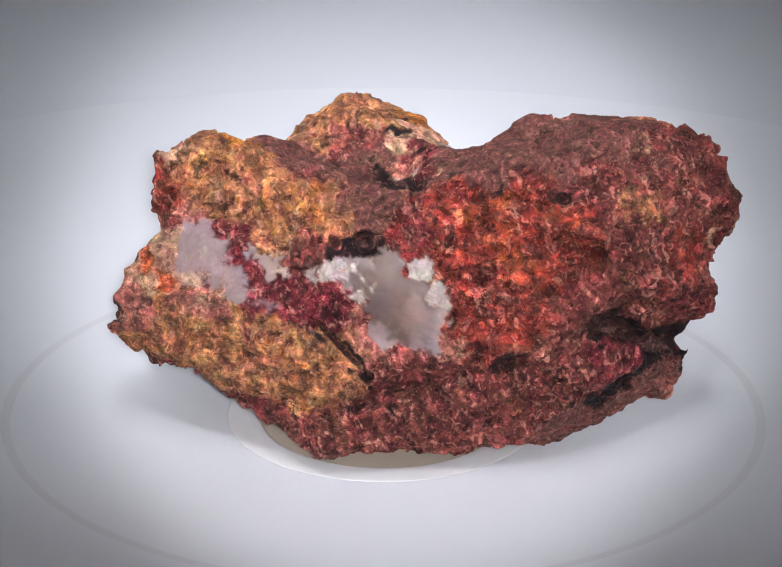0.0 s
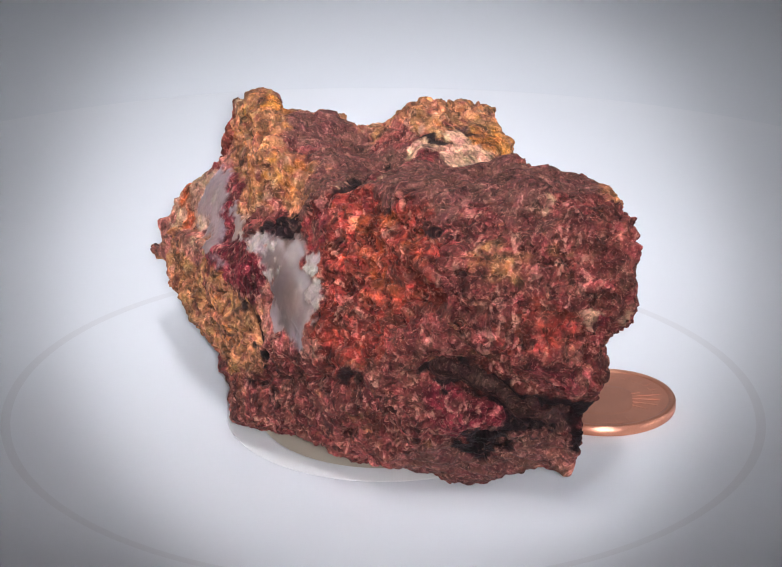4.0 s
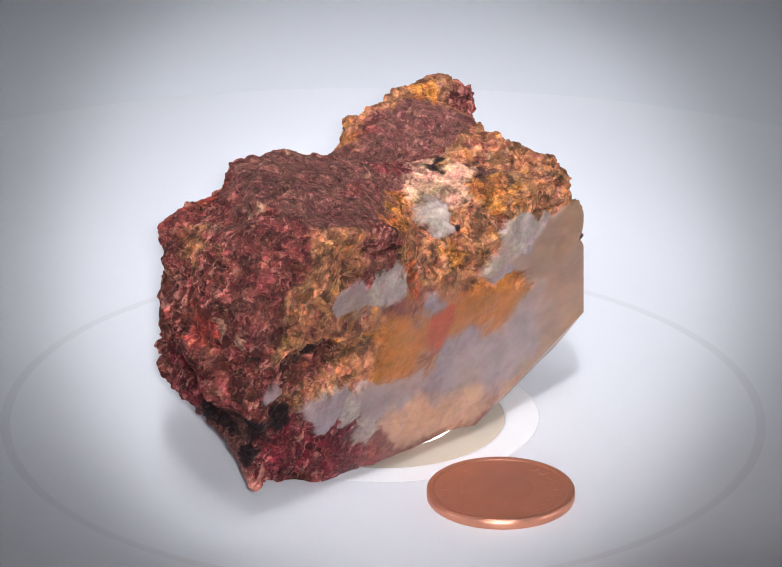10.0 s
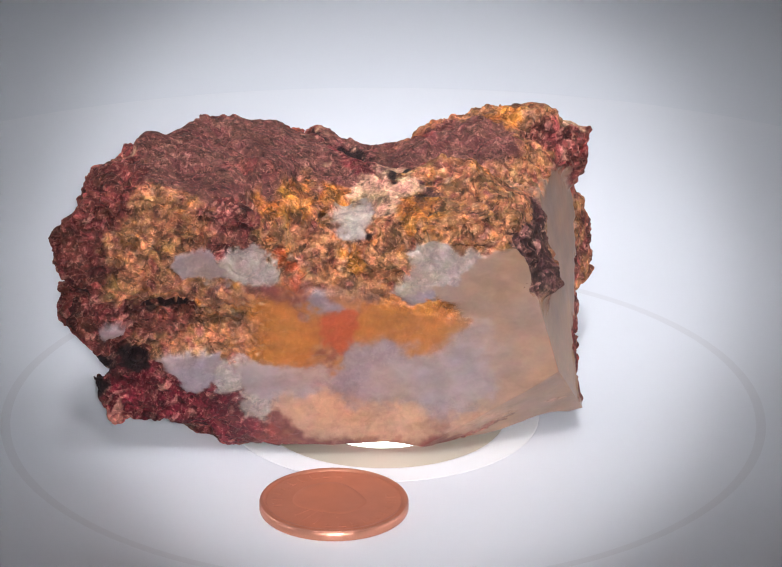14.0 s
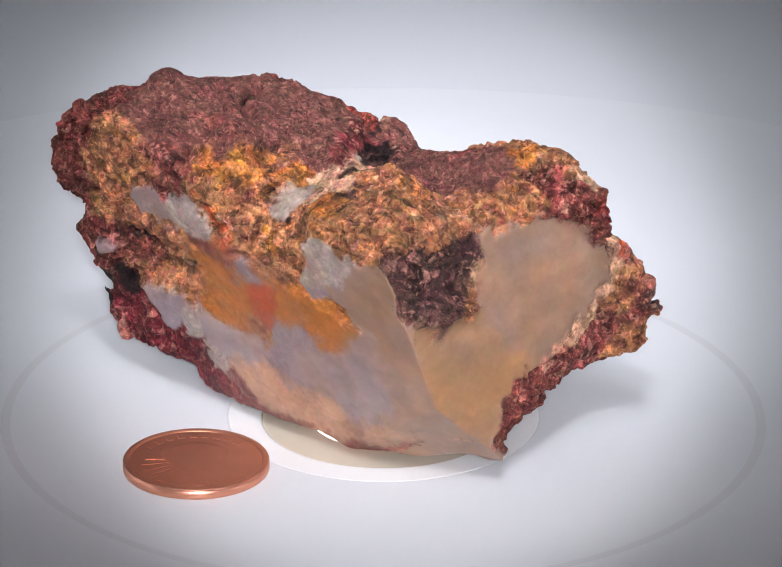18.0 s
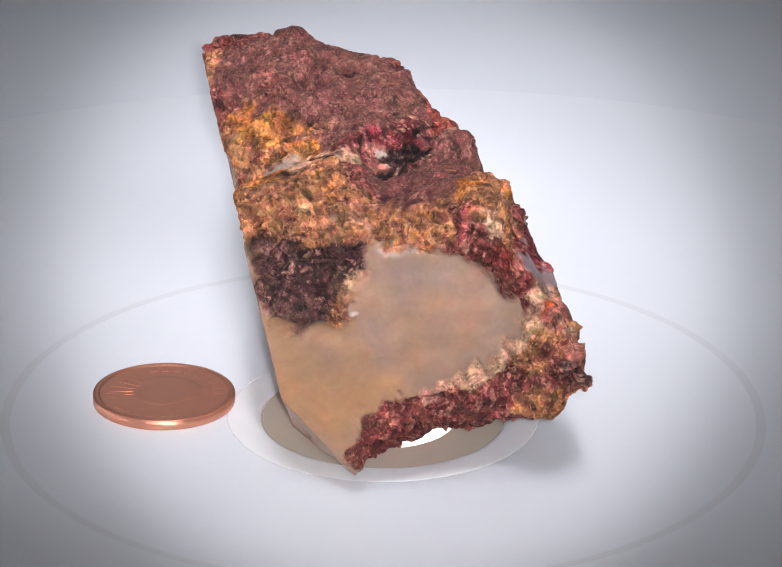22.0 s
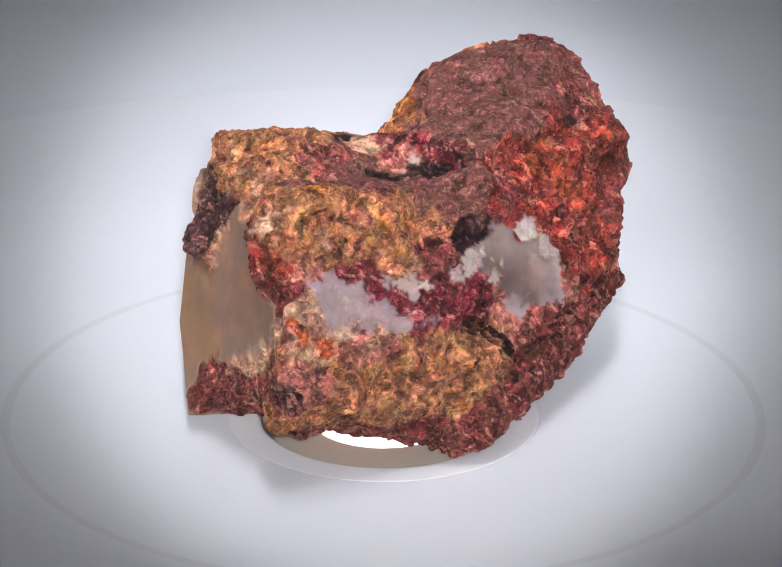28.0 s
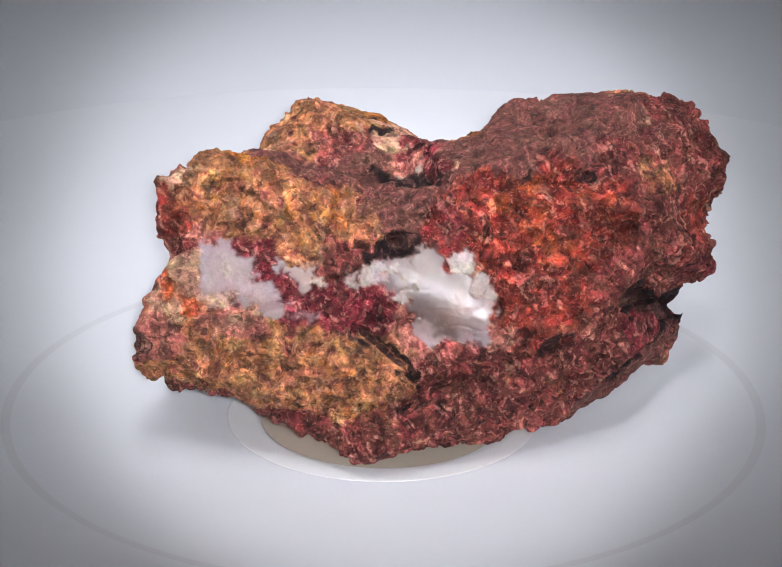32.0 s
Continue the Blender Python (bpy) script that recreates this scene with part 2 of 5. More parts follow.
chunk((15.7, 13.9, 37.5),
      (-62.6, 66.9, 2.5), (31.4, -64.7, 2.4), (148.8, -2.7, 1.6), (-83.3, -16.9, 2.5), (20.9, 1.4, 4.3), (96.1, 48.4, 2.6), (-140, -52.8, 3.4), (-121.3, 24.7, 2))
chunk((4.2, 14, 33.2),
      (119.2, 26.2, 2.2), (-43.5, -28, 3.4), (-95.4, 54.8, 3.4), (168.2, -57.7, 2.9), (54.9, -15.3, 3.2), (-168.2, 15.3, 2.2), (-105.2, -6.4, 3.4), (38.3, 52, 2.5))
chunk((12.6, -7, 36.9),
      (64.9, 60.5, 2.5), (-89.3, -84.8, 3.4), (-110.8, 26.5, 2.4), (-2.1, -1.9, 2.5), (-178, -10, 5.3), (107, 5.6, 3.2), (62.6, -40.7, 3.4), (174.1, 40.1, 6.3))
chunk((18.1, 9.4, 33.9),
      (-8.8, 30.4, 2), (162, -24.5, 3.4), (-137.1, 43.2, 4.6), (-6, -68.2, 3.4), (83.7, 6.9, 3.2), (-111.4, -23.6, 4.4), (144.6, 43.7, 2), (23.7, -10.2, 3.5))
chunk((4.8, 14.5, 32.8),
      (118.9, 30, 3.6), (-46.4, -35.6, 3.4), (-128.5, 18, 3.7), (-24.3, 63.2, 2.9), (43.7, -25, 2.4), (168.8, -72, 3.4), (163.4, -10.8, 1.9), (102.1, -34.8, 2.5))
chunk((-30.7, -4.6, 35.8),
      (161.8, 28.7, 1.8), (-26.5, -38.1, 3.4), (-1.4, 55.1, 2.8), (-101.7, 12.5, 3.4), (88.4, -35.3, 3.6), (-164.1, -47.2, 3.6), (47.7, 2.1, 2.6), (146.4, -20.4, 3.6))
chunk((14, 5.5, 34.9),
      (-53.3, 58.6, 2.7), (155.2, -48.3, 3.4), (40.6, -12.8, 2.8), (-94.3, -20.5, 2.5), (174.9, 22.5, 2.7), (-27, -20, 3.9), (102.4, 0.3, 3.4), (56.5, 36.9, 3.8))


def solid(p):
    """Signed distance, in mm, of points to the fused lumps."""
    parts = [(p @ n.T - d).max(1) for n, d in CHUNKS]
    f = np.stack(parts, 1)
    low = f.min(1, keepdims=True)
    e = np.exp(-(f - low) / 0.7)
    return (f * e).sum(1) / e.sum(1)


def surface(field, lo, step):
    """Quad mesh of the zero level of a 3D array."""
    inside = field < 0
    c = np.zeros(np.array(field.shape) - 1, np.int16)
    corners = [(i, j, k) for i in (0, 1) for j in (0, 1) for k in (0, 1)]
    nx, ny, nz = c.shape
    for i, j, k in corners:
        c += inside[i:i + nx, j:j + ny, k:k + nz]
    cell = np.argwhere((c > 0) & (c < 8))
    number = np.full(c.shape, -1, np.int64)
    number[tuple(cell.T)] = np.arange(len(cell))
    total, count = np.zeros((len(cell), 3)), np.zeros(len(cell))
    for a in corners:
        for axis in range(3):
            if a[axis]:
                continue
            b = list(a)
            b[axis] = 1
            fa, fb = field[tuple((cell + a).T)], field[tuple((cell + b).T)]
            hit = (fa < 0) != (fb < 0)
            t = np.where(hit, fa / np.where(hit, fa - fb, 1), 0)
            place = cell + np.array(a, float)
            place[:, axis] += t
            total += np.where(hit[:, None], place, 0)
            count += hit
    verts = lo + step * total / count[:, None]
    quads = []
    for axis in range(3):
        u, v = (axis + 1) % 3, (axis + 2) % 3
        sl = [slice(None)] * 3
        sl[axis] = slice(0, -1)
        sh = [slice(None)] * 3
        sh[axis] = slice(1, None)
        a, b = inside[tuple(sl)], inside[tuple(sh)]
        e = np.argwhere(a != b)
        e = e[(e[:, u] > 0) & (e[:, v] > 0) & (e[:, u] < field.shape[u] - 1) & (e[:, v] < field.shape[v] - 1)]
        flip = a[tuple(e.T)]
        q = []
        for du, dv in ((1, 1), (0, 1), (0, 0), (1, 0)):
            w = e.copy()
            w[:, u] -= du
            w[:, v] -= dv
            q.append(number[tuple(w.T)])
        q = np.stack(q, 1)
        q[~flip] = q[~flip][:, ::-1]
        quads.append(q)
    return verts, np.concatenate(quads)


def split_quads(verts, quads):
    """Each quad into four."""
    e = np.sort(np.stack([quads, np.roll(quads, -1, 1)], -1).reshape(-1, 2), 1)
    key, inv = np.unique(e[:, 0] * len(verts) + e[:, 1], return_inverse=True)
    mid = (verts[key // len(verts)] + verts[key % len(verts)]) / 2
    cen = verts[quads].mean(1)
    inv = inv.reshape(-1, 4) + len(verts)
    m = len(verts) + len(mid) + np.arange(len(quads))
    out = [np.stack([quads[:, k], inv[:, k], m, inv[:, k - 1]], 1) for k in range(4)]
    return np.concatenate([verts, mid, cen]), np.concatenate(out)


def smoothed(verts, quads, rounds, amount=0.5):
    a, b = quads.ravel(), np.roll(quads, -1, 1).ravel()
    n = np.bincount(a, minlength=len(verts)) + np.bincount(b, minlength=len(verts))
    for _ in range(rounds):
        s = np.stack([np.bincount(a, verts[b, k], len(verts)) + np.bincount(b, verts[a, k], len(verts)) for k in range(3)], 1)
        verts = verts + amount * (s / n[:, None] - verts)
    return verts


def normals_of(verts, quads):
    q = verts[quads]
    n = np.cross(q[:, 2] - q[:, 0], q[:, 3] - q[:, 1])
    s = np.stack([sum(np.bincount(quads[:, c], n[:, k], len(verts)) for c in range(4)) for k in range(3)], 1)
    return s / np.maximum(np.linalg.norm(s, axis=1, keepdims=True), 1e-12)


WAYS = np.random.default_rng(5).normal(size=(256, 3)).astype(np.float32)
WAYS /= np.linalg.norm(WAYS, axis=1, keepdims=True)


def grain(p, size, seed=0):
    """Smooth gradient noise, about -1 to 1, with features of that size."""
    p = (p / size + 100.5 + 17.3 * seed).astype(np.float32)
    i = np.floor(p).astype(np.int64)
    f = (p - i).astype(np.float32)
    w = f * f * f * (f * (f * 6 - 15) + 10)
    out = np.zeros(len(p), np.float32)
    for dx in (0, 1):
        for dy in (0, 1):
            for dz in (0, 1):
                h = ((i[:, 0] + dx) * 73856093) ^ ((i[:, 1] + dy) * 19349663) ^ ((i[:, 2] + dz) * 83492791) ^ (seed * 2654435)
                h = (h ^ (h >> 13)) * 1274126177 & 0x7FFFFFFF
                d = WAYS[h & 255]
                g = d[:, 0] * (f[:, 0] - dx) + d[:, 1] * (f[:, 1] - dy) + d[:, 2] * (f[:, 2] - dz)
                out += g * (w[:, 0] if dx else 1 - w[:, 0]) * (w[:, 1] if dy else 1 - w[:, 1]) * (w[:, 2] if dz else 1 - w[:, 2])
    return out * 1.6


def rough_grain(p, size, octaves, seed=0):
    return sum(grain(p, size / 2 ** k, seed + k) / 2 ** k for k in range(octaves))



def cells(p, size, seed=0):
    """Of scattered seeds: how far the border between the two nearest is, in spacings, the nearest one's own number
    from 0 to 1, and the height of a facet tilted about it."""
    p = (p / size + 50.0 + 9.1 * seed).astype(np.float32)
    i = np.floor(p).astype(np.int64)
    f = (p - i).astype(np.float32)
    best, second = np.full(len(p), 9, np.float32), np.full(len(p), 9, np.float32)
    name, slope = np.zeros(len(p), np.int64), np.zeros(len(p), np.float32)
    for dx in (-1, 0, 1):
        for dy in (-1, 0, 1):
            for dz in (-1, 0, 1):
                h = ((i[:, 0] + dx) * 73856093) ^ ((i[:, 1] + dy) * 19349663) ^ ((i[:, 2] + dz) * 83492791) ^ (seed * 7654321)
                h = (h ^ (h >> 13)) * 1274126177 & 0x7FFFFFFF
                j = WAYS[h & 255] * np.float32(0.48) + np.float32(0.5)
                d = (j[:, 0] + dx - f[:, 0]) ** 2 + (j[:, 1] + dy - f[:, 1]) ** 2 + (j[:, 2] + dz - f[:, 2]) ** 2
                less = d < best
                second = np.where(less, best, np.minimum(second, d))
                best = np.where(less, d, best)
                t = WAYS[(h >> 8) & 255]
                tilt = t[:, 0] * (f[:, 0] - j[:, 0] - dx) + t[:, 1] * (f[:, 1] - j[:, 1] - dy) + t[:, 2] * (f[:, 2] - j[:, 2] - dz)
                slope = np.where(less, tilt, slope)
                name = np.where(less, h, name)
    return np.sqrt(second) - np.sqrt(best), ((name >> 9) & 1023) / np.float32(1023), slope


FLAKE_AXES = np.array(Euler((0.5, 0.6, 0.4)).to_matrix())


# Mineral patches on the stone, and painted dark for its holes: place and reach in mm.
PATCHES = []


def patches(kind, *spots):
    for s in spots:
        PATCHES.append((kind, s))


patches("ochre", (18.7, 17.0, 36.6, 2.5), (16.1, 17.1, 37.2, 2.5), (13.7, 16.1, 37.3, 2.5), (11.6, 15.8, 37.0, 2.5), (9.5, 15.8, 36.9, 2.5), (7.4, 15.5, 36.7, 2.5), (4.8, 15.3, 36.1, 2.5), (2.4, 14.2, 35.1, 2.5), (0.9, 11.6, 34.2, 2.5), (-0.9, 10.4, 33.8, 2.5), (5.9, 16.9, 33.3, 2.5), (3.9, 17.0, 33.1, 2.5), (2.2, 15.6, 32.2, 2.5), (16.1, 17.1, 34.1, 2.5), (13.6, 17.0, 33.9, 2.5), (11.1, 16.6, 33.5, 2.5), (16.4, -7.6, 36.8, 2.3), (14.7, -3.5, 37.0, 2.3), (13.4, -1.4, 36.6, 2.3), (16.0, -1.1, 35.1, 2.3))
patches("ochre", (13.5, 26.1, 17.3, 2.8), (10.4, 25.2, 17.1, 2.8), (7.3, 24.3, 16.9, 2.8), (4.2, 23.6, 17.2, 2.8), (1.3, 21.7, 16.9, 2.8), (-1.8, 20.9, 16.7, 2.8), (-4.9, 19.8, 16.5, 2.8), (9.7, 25.4, 13.8, 2.8), (7.2, 24.9, 13.7, 2.8), (4.8, 23.8, 13.4, 2.8), (2.4, 22.8, 13.1, 2.8), (-0.5, 20.9, 12.1, 2.8), (-3.6, 19.9, 11.5, 2.8), (-5.5, 19.7, 13.0, 2.8), (-7.4, 19.3, 14.3, 2.8), (-27.8, 5.6, 12.4, 1.0), (-27.2, 5.6, 11.5, 1.0), (-26.5, 5.7, 10.6, 1.0), (5.1, 23.7, 17.5, 2.8), (2.6, 22.3, 16.9, 2.8))
patches("ochre", (-0.8, 21.2, 16.8, 2.8), (-4.0, 20.7, 15.9, 2.8), (-5.3, 19.7, 14.2, 2.8), (13.5, 25.9, 19.2, 2.8), (3.0, 22.9, 13.9, 2.8), (5.1, 16.8, 35.7, 2.5), (3.0, 15.3, 36.0, 2.5), (2.4, 13.5, 35.7, 2.5), (2.4, 14.2, 34.0, 2.5), (2.0, 14.9, 32.5, 2.5), (16.7, 17.1, 35.2, 2.5), (-33.9, -12.1, 36.8, 1.1), (-31.9, -23.9, 40.7, 1.1), (-37.2, -7.1, 32.0, 1.1), (-28.1, 4.3, 11.0, 0.9), (11.9, -11.1, 37.8, 1.7), (9.4, -8.5, 38.3, 1.7), (6.9, -5.9, 38.8, 1.7), (7.9, -4.4, 38.0, 1.7), (-32.4, -11.1, 36.9, 1.6))
patches("ochre", (-33.2, -9.4, 36.3, 1.6), (-34.2, -7.7, 35.9, 1.6), (-34.3, -9.6, 36.2, 1.6), (-34.2, -11.3, 36.3, 1.6), (-34.3, -13.1, 36.6, 1.6), (-34.2, -14.9, 36.7, 1.6), (-34.1, -16.6, 36.9, 1.6), (12.5, -9.5, 38.4, 1.6), (13.1, -10.9, 38.1, 1.6), (13.7, -12.3, 37.8, 1.6), (14.3, -13.8, 37.5, 1.6), (-34.7, -12.4, 35.9, 1.3), (-35.1, -10.8, 35.0, 1.3), (-35.8, -9.3, 34.1, 1.3), (-25.8, -27.6, 38.6, 2.5), (-23.3, -27.3, 38.9, 2.5), (-20.8, -27.0, 39.1, 2.5), (-21.5, -26.3, 36.1, 2.5), (-24.3, -26.7, 35.6, 2.5), (-27.1, -26.9, 34.9, 2.5))
patches("ochre", (-9.3, -16.0, 37.4, 2.5), (-7.4, -15.5, 36.5, 2.5), (-5.5, -14.1, 35.2, 2.5), (-6.7, -17.6, 35.0, 2.5), (-7.9, -19.8, 34.1, 2.5), (-6.1, -18.7, 32.0, 2.5), (-4.2, -17.9, 29.9, 2.5), (2.2, -17.0, 31.0, 2.5), (4.1, -16.4, 31.5, 2.5), (6.0, -15.9, 31.9, 2.5), (9.7, -15.8, 35.4, 2.5), (12.3, -16.4, 35.9, 2.5), (14.8, -16.7, 36.3, 2.5), (17.3, -17.1, 36.7, 2.5), (12.3, -8.7, 38.7, 2.5), (14.2, -9.4, 39.0, 2.5), (16.3, 0.9, 34.9, 2.5), (-29.1, -26.4, 32.0, 1.6), (-27.5, -26.1, 32.2, 1.6), (-26.0, -26.2, 32.6, 1.6))
patches("ochre", (-24.4, -25.9, 32.8, 1.6), (-22.8, -25.7, 33.1, 1.6), (-1.7, -17.0, 26.2, 1.6), (-29.3, -24.4, 25.7, 1.8), (-27.2, -24.7, 26.2, 1.8), (-25.1, -24.3, 26.6, 1.8), (-23.0, -24.0, 26.9, 1.8), (-20.8, -23.3, 26.3, 1.8), (-18.6, -22.9, 25.8, 1.8), (-26.4, -21.3, 19.5, 1.8), (-24.2, -20.9, 19.0, 1.8), (-22.0, -20.2, 18.3, 1.8), (-16.9, -19.7, 22.3, 1.8), (-15.6, -19.1, 20.7, 1.8), (-14.4, -18.9, 19.2, 1.8), (-16.3, -19.4, 19.2, 1.8), (-18.2, -19.6, 19.0, 1.8), (-20.1, -19.8, 18.9, 1.8), (-4.2, -16.0, 15.9, 1.2), (22.3, -1.0, 26.9, 1.0))
patches("ochre", (22.4, -1.6, 26.0, 1.0), (22.8, -2.2, 25.1, 1.0), (22.9, -2.8, 24.2, 1.0), (23.4, -3.4, 23.4, 1.0), (23.5, -4.0, 22.4, 1.0), (18.9, 8.1, 34.9, 1.8), (18.7, 6.2, 34.7, 1.8), (18.6, 4.3, 34.6, 1.8), (19.8, -10.9, 36.3, 2.1), (18.7, -9.1, 35.6, 2.1), (18.5, -7.2, 35.3, 2.1), (18.0, -9.2, 36.3, 2.1), (17.3, -11.2, 37.3, 2.1), (15.9, -13.4, 38.0, 2.1), (21.9, 21.3, 19.0, 1.3), (22.4, 22.4, 20.2, 1.3), (21.7, 23.4, 20.9, 1.3), (22.0, 24.5, 22.0, 1.3), (-8.3, -9.7, 37.0, 1.5), (16.8, 16.6, 38.4, 1.8))
patches("ochre", (12.8, 16.2, 37.1, 1.8), (8.7, 15.8, 35.9, 1.8), (6.0, 16.3, 35.3, 1.8), (8.2, 16.0, 34.6, 1.8), (11.8, 16.6, 34.6, 1.8), (15.1, 17.1, 34.5, 1.8), (9.2, 25.5, 16.5, 1.5), (21.9, 26.2, 13.8, 1.5), (22.9, 25.1, 13.9, 1.5), (23.7, 23.9, 13.9, 1.5), (22.9, 21.6, 13.0, 1.5))
patches("gold", (5.8, 17.2, 35.5, 1.3), (5.1, 18.0, 34.1, 1.3), (4.6, 16.8, 31.9, 1.3), (1.4, 12.5, 33.1, 1.3), (14.5, -4.1, 37.5, 1.3), (-22.9, 5.0, 29.8, 0.7), (-26.6, -1.3, 36.2, 0.7), (1.6, 11.7, 35.8, 1.2), (2.0, 12.7, 35.0, 1.2), (2.4, 13.7, 34.3, 1.2), (2.4, 14.8, 33.7, 1.2), (6.6, -15.0, 35.2, 1.6), (13.3, 13.4, 39.2, 1.6), (2.3, 13.6, 35.5, 1.6), (7.6, -13.5, 35.8, 1.6), (7.4, -14.9, 35.3, 1.6), (7.1, -16.3, 34.9, 1.6), (-0.4, -16.9, 30.3, 1.5), (-4.9, -15.4, 33.7, 1.5), (-4.6, -13.2, 34.5, 1.5))
patches("gold", (-4.3, -11.3, 35.5, 1.5), (9.7, -17.0, 35.2, 1.5), (5.9, -13.1, 35.6, 1.5), (-12.5, -18.6, 20.5, 2.0), (-10.3, -18.1, 19.6, 2.0), (-8.0, -17.6, 18.7, 2.0), (-9.3, -17.6, 18.0, 2.0), (-10.6, -17.9, 17.4, 2.0), (3.5, -14.8, 20.3, 2.0), (5.4, -14.2, 20.1, 2.0), (7.3, -13.9, 20.0, 2.0), (9.2, -13.6, 20.6, 2.0), (11.1, -13.4, 21.2, 2.0), (-7.8, -17.6, 36.0, 2.0), (-7.2, -15.5, 36.4, 2.0), (-7.2, -13.5, 36.5, 2.0), (-8.1, -15.4, 37.0, 2.0), (-9.7, -17.4, 37.2, 2.0), (-11.3, -19.4, 37.4, 2.0), (14.9, -6.4, 38.6, 1.5))
patches("cream", (22.5, 17.5, 36.6, 1.1), (21.2, 17.5, 37.0, 1.1), (17.5, 22.5, 26.9, 1.1), (18.4, 23.2, 26.5, 1.1), (20.1, 28.5, 21.4, 1.1), (12.2, 25.8, 23.5, 1.2), (11.0, 25.4, 23.1, 1.2), (9.8, 25.0, 22.6, 1.2), (8.5, 24.5, 22.2, 1.2), (2.1, -5.2, 38.0, 0.9), (1.0, -5.0, 37.9, 0.9), (-0.1, -4.7, 37.7, 0.9), (-1.2, -4.5, 37.6, 0.9), (-2.3, -3.9, 37.6, 0.9), (-3.4, -3.6, 37.5, 0.9), (16.8, 24.0, 23.8, 1.2), (18.1, 24.7, 22.8, 1.2), (19.7, 25.4, 21.7, 1.2), (17.8, 22.0, 27.5, 1.2), (6.6, 17.1, 31.0, 0.7))
patches("cream", (-36.9, -22.7, 30.0, 0.8), (-36.8, -21.9, 29.7, 0.8), (-36.6, -21.2, 29.4, 0.8), (-29.1, -17.5, 41.3, 0.8), (-18.2, 14.0, 9.9, 0.6), (-22.7, 11.9, 19.3, 0.6), (-27.8, 4.8, 13.7, 0.6), (-13.1, 17.9, 6.0, 0.6), (-2.8, 9.6, 33.4, 0.4), (-3.2, 9.1, 33.7, 0.4), (-3.6, 8.7, 34.0, 0.4), (-8.4, 9.5, 36.1, 0.4), (-10.0, 9.5, 36.9, 0.4), (-9.8, 8.9, 36.9, 0.4), (-9.9, 8.4, 37.0, 0.4), (-9.7, 7.8, 37.0, 0.4), (-9.5, 7.2, 37.0, 0.4), (-9.5, 6.7, 37.2, 0.4), (-5.0, 4.8, 35.3, 0.4), (-4.4, 4.1, 35.2, 0.4))
patches("cream", (-3.9, 3.4, 35.1, 0.4), (-3.4, 2.7, 34.9, 0.4), (-2.9, 2.0, 34.8, 0.4), (-2.1, 1.3, 34.5, 0.4), (-10.2, 3.1, 38.0, 0.4), (-10.4, 2.6, 38.2, 0.4), (-10.5, 2.1, 38.3, 0.4), (-10.6, 1.6, 38.4, 0.4), (-10.7, 1.1, 38.5, 0.4), (-11.1, 0.7, 38.8, 0.4), (-11.2, 0.2, 38.8, 0.4), (-11.4, -0.3, 38.9, 0.4), (-11.8, -0.7, 39.2, 0.4), (-12.2, -1.2, 39.4, 0.4), (-12.4, -1.7, 39.5, 0.4), (-12.8, -2.1, 39.7, 0.4), (-12.9, -2.6, 39.8, 0.4), (-12.8, -3.2, 39.7, 0.4), (-7.3, -5.5, 37.5, 0.4), (-12.7, -4.3, 39.8, 0.4))
patches("cream", (-12.8, -4.9, 39.9, 0.4), (-0.3, -8.8, 36.2, 0.9), (-36.5, -21.5, 29.1, 1.1), (-29.0, -17.5, 41.6, 1.1), (2.3, -10.1, 36.0, 0.8), (13.5, 0.4, 35.5, 0.8), (-36.8, -20.6, 29.4, 1.0), (-37.1, -27.4, 29.0, 1.0), (-29.0, -17.3, 41.6, 1.0), (2.1, -10.4, 35.8, 1.3), (3.3, -10.7, 36.0, 1.3), (4.6, -11.0, 36.1, 1.3), (-9.4, -15.6, 7.9, 1.6), (-7.8, -15.0, 7.4, 1.6), (-6.2, -14.6, 7.1, 1.6), (-4.6, -14.0, 6.7, 1.6), (-3.0, -13.7, 6.4, 1.6), (-1.3, -13.3, 6.4, 1.6), (0.5, -12.5, 6.3, 1.6), (2.2, -12.1, 6.4, 1.6))
patches("cream", (4.1, -11.6, 5.8, 1.6), (6.1, -11.4, 5.4, 1.6), (12.6, -9.3, 5.2, 1.2), (14.1, -9.0, 5.2, 1.2), (15.6, -8.6, 5.3, 1.2), (17.0, -8.3, 5.3, 1.2), (18.5, -8.0, 5.3, 1.2), (22.3, -1.6, 26.2, 1.1), (22.2, -1.0, 27.1, 1.1), (22.2, -0.4, 28.0, 1.1), (21.8, 0.2, 28.8, 1.1), (24.2, -6.5, 21.6, 1.1), (16.7, 0.2, 34.2, 1.3), (16.3, -1.4, 34.7, 1.3), (16.3, -3.0, 35.3, 1.3), (7.3, 16.5, 34.8, 0.9), (6.3, 16.7, 33.5, 0.9), (16.8, 18.0, 37.0, 0.9), (1.0, 16.8, 29.6, 0.9), (1.6, 17.2, 29.0, 0.9))
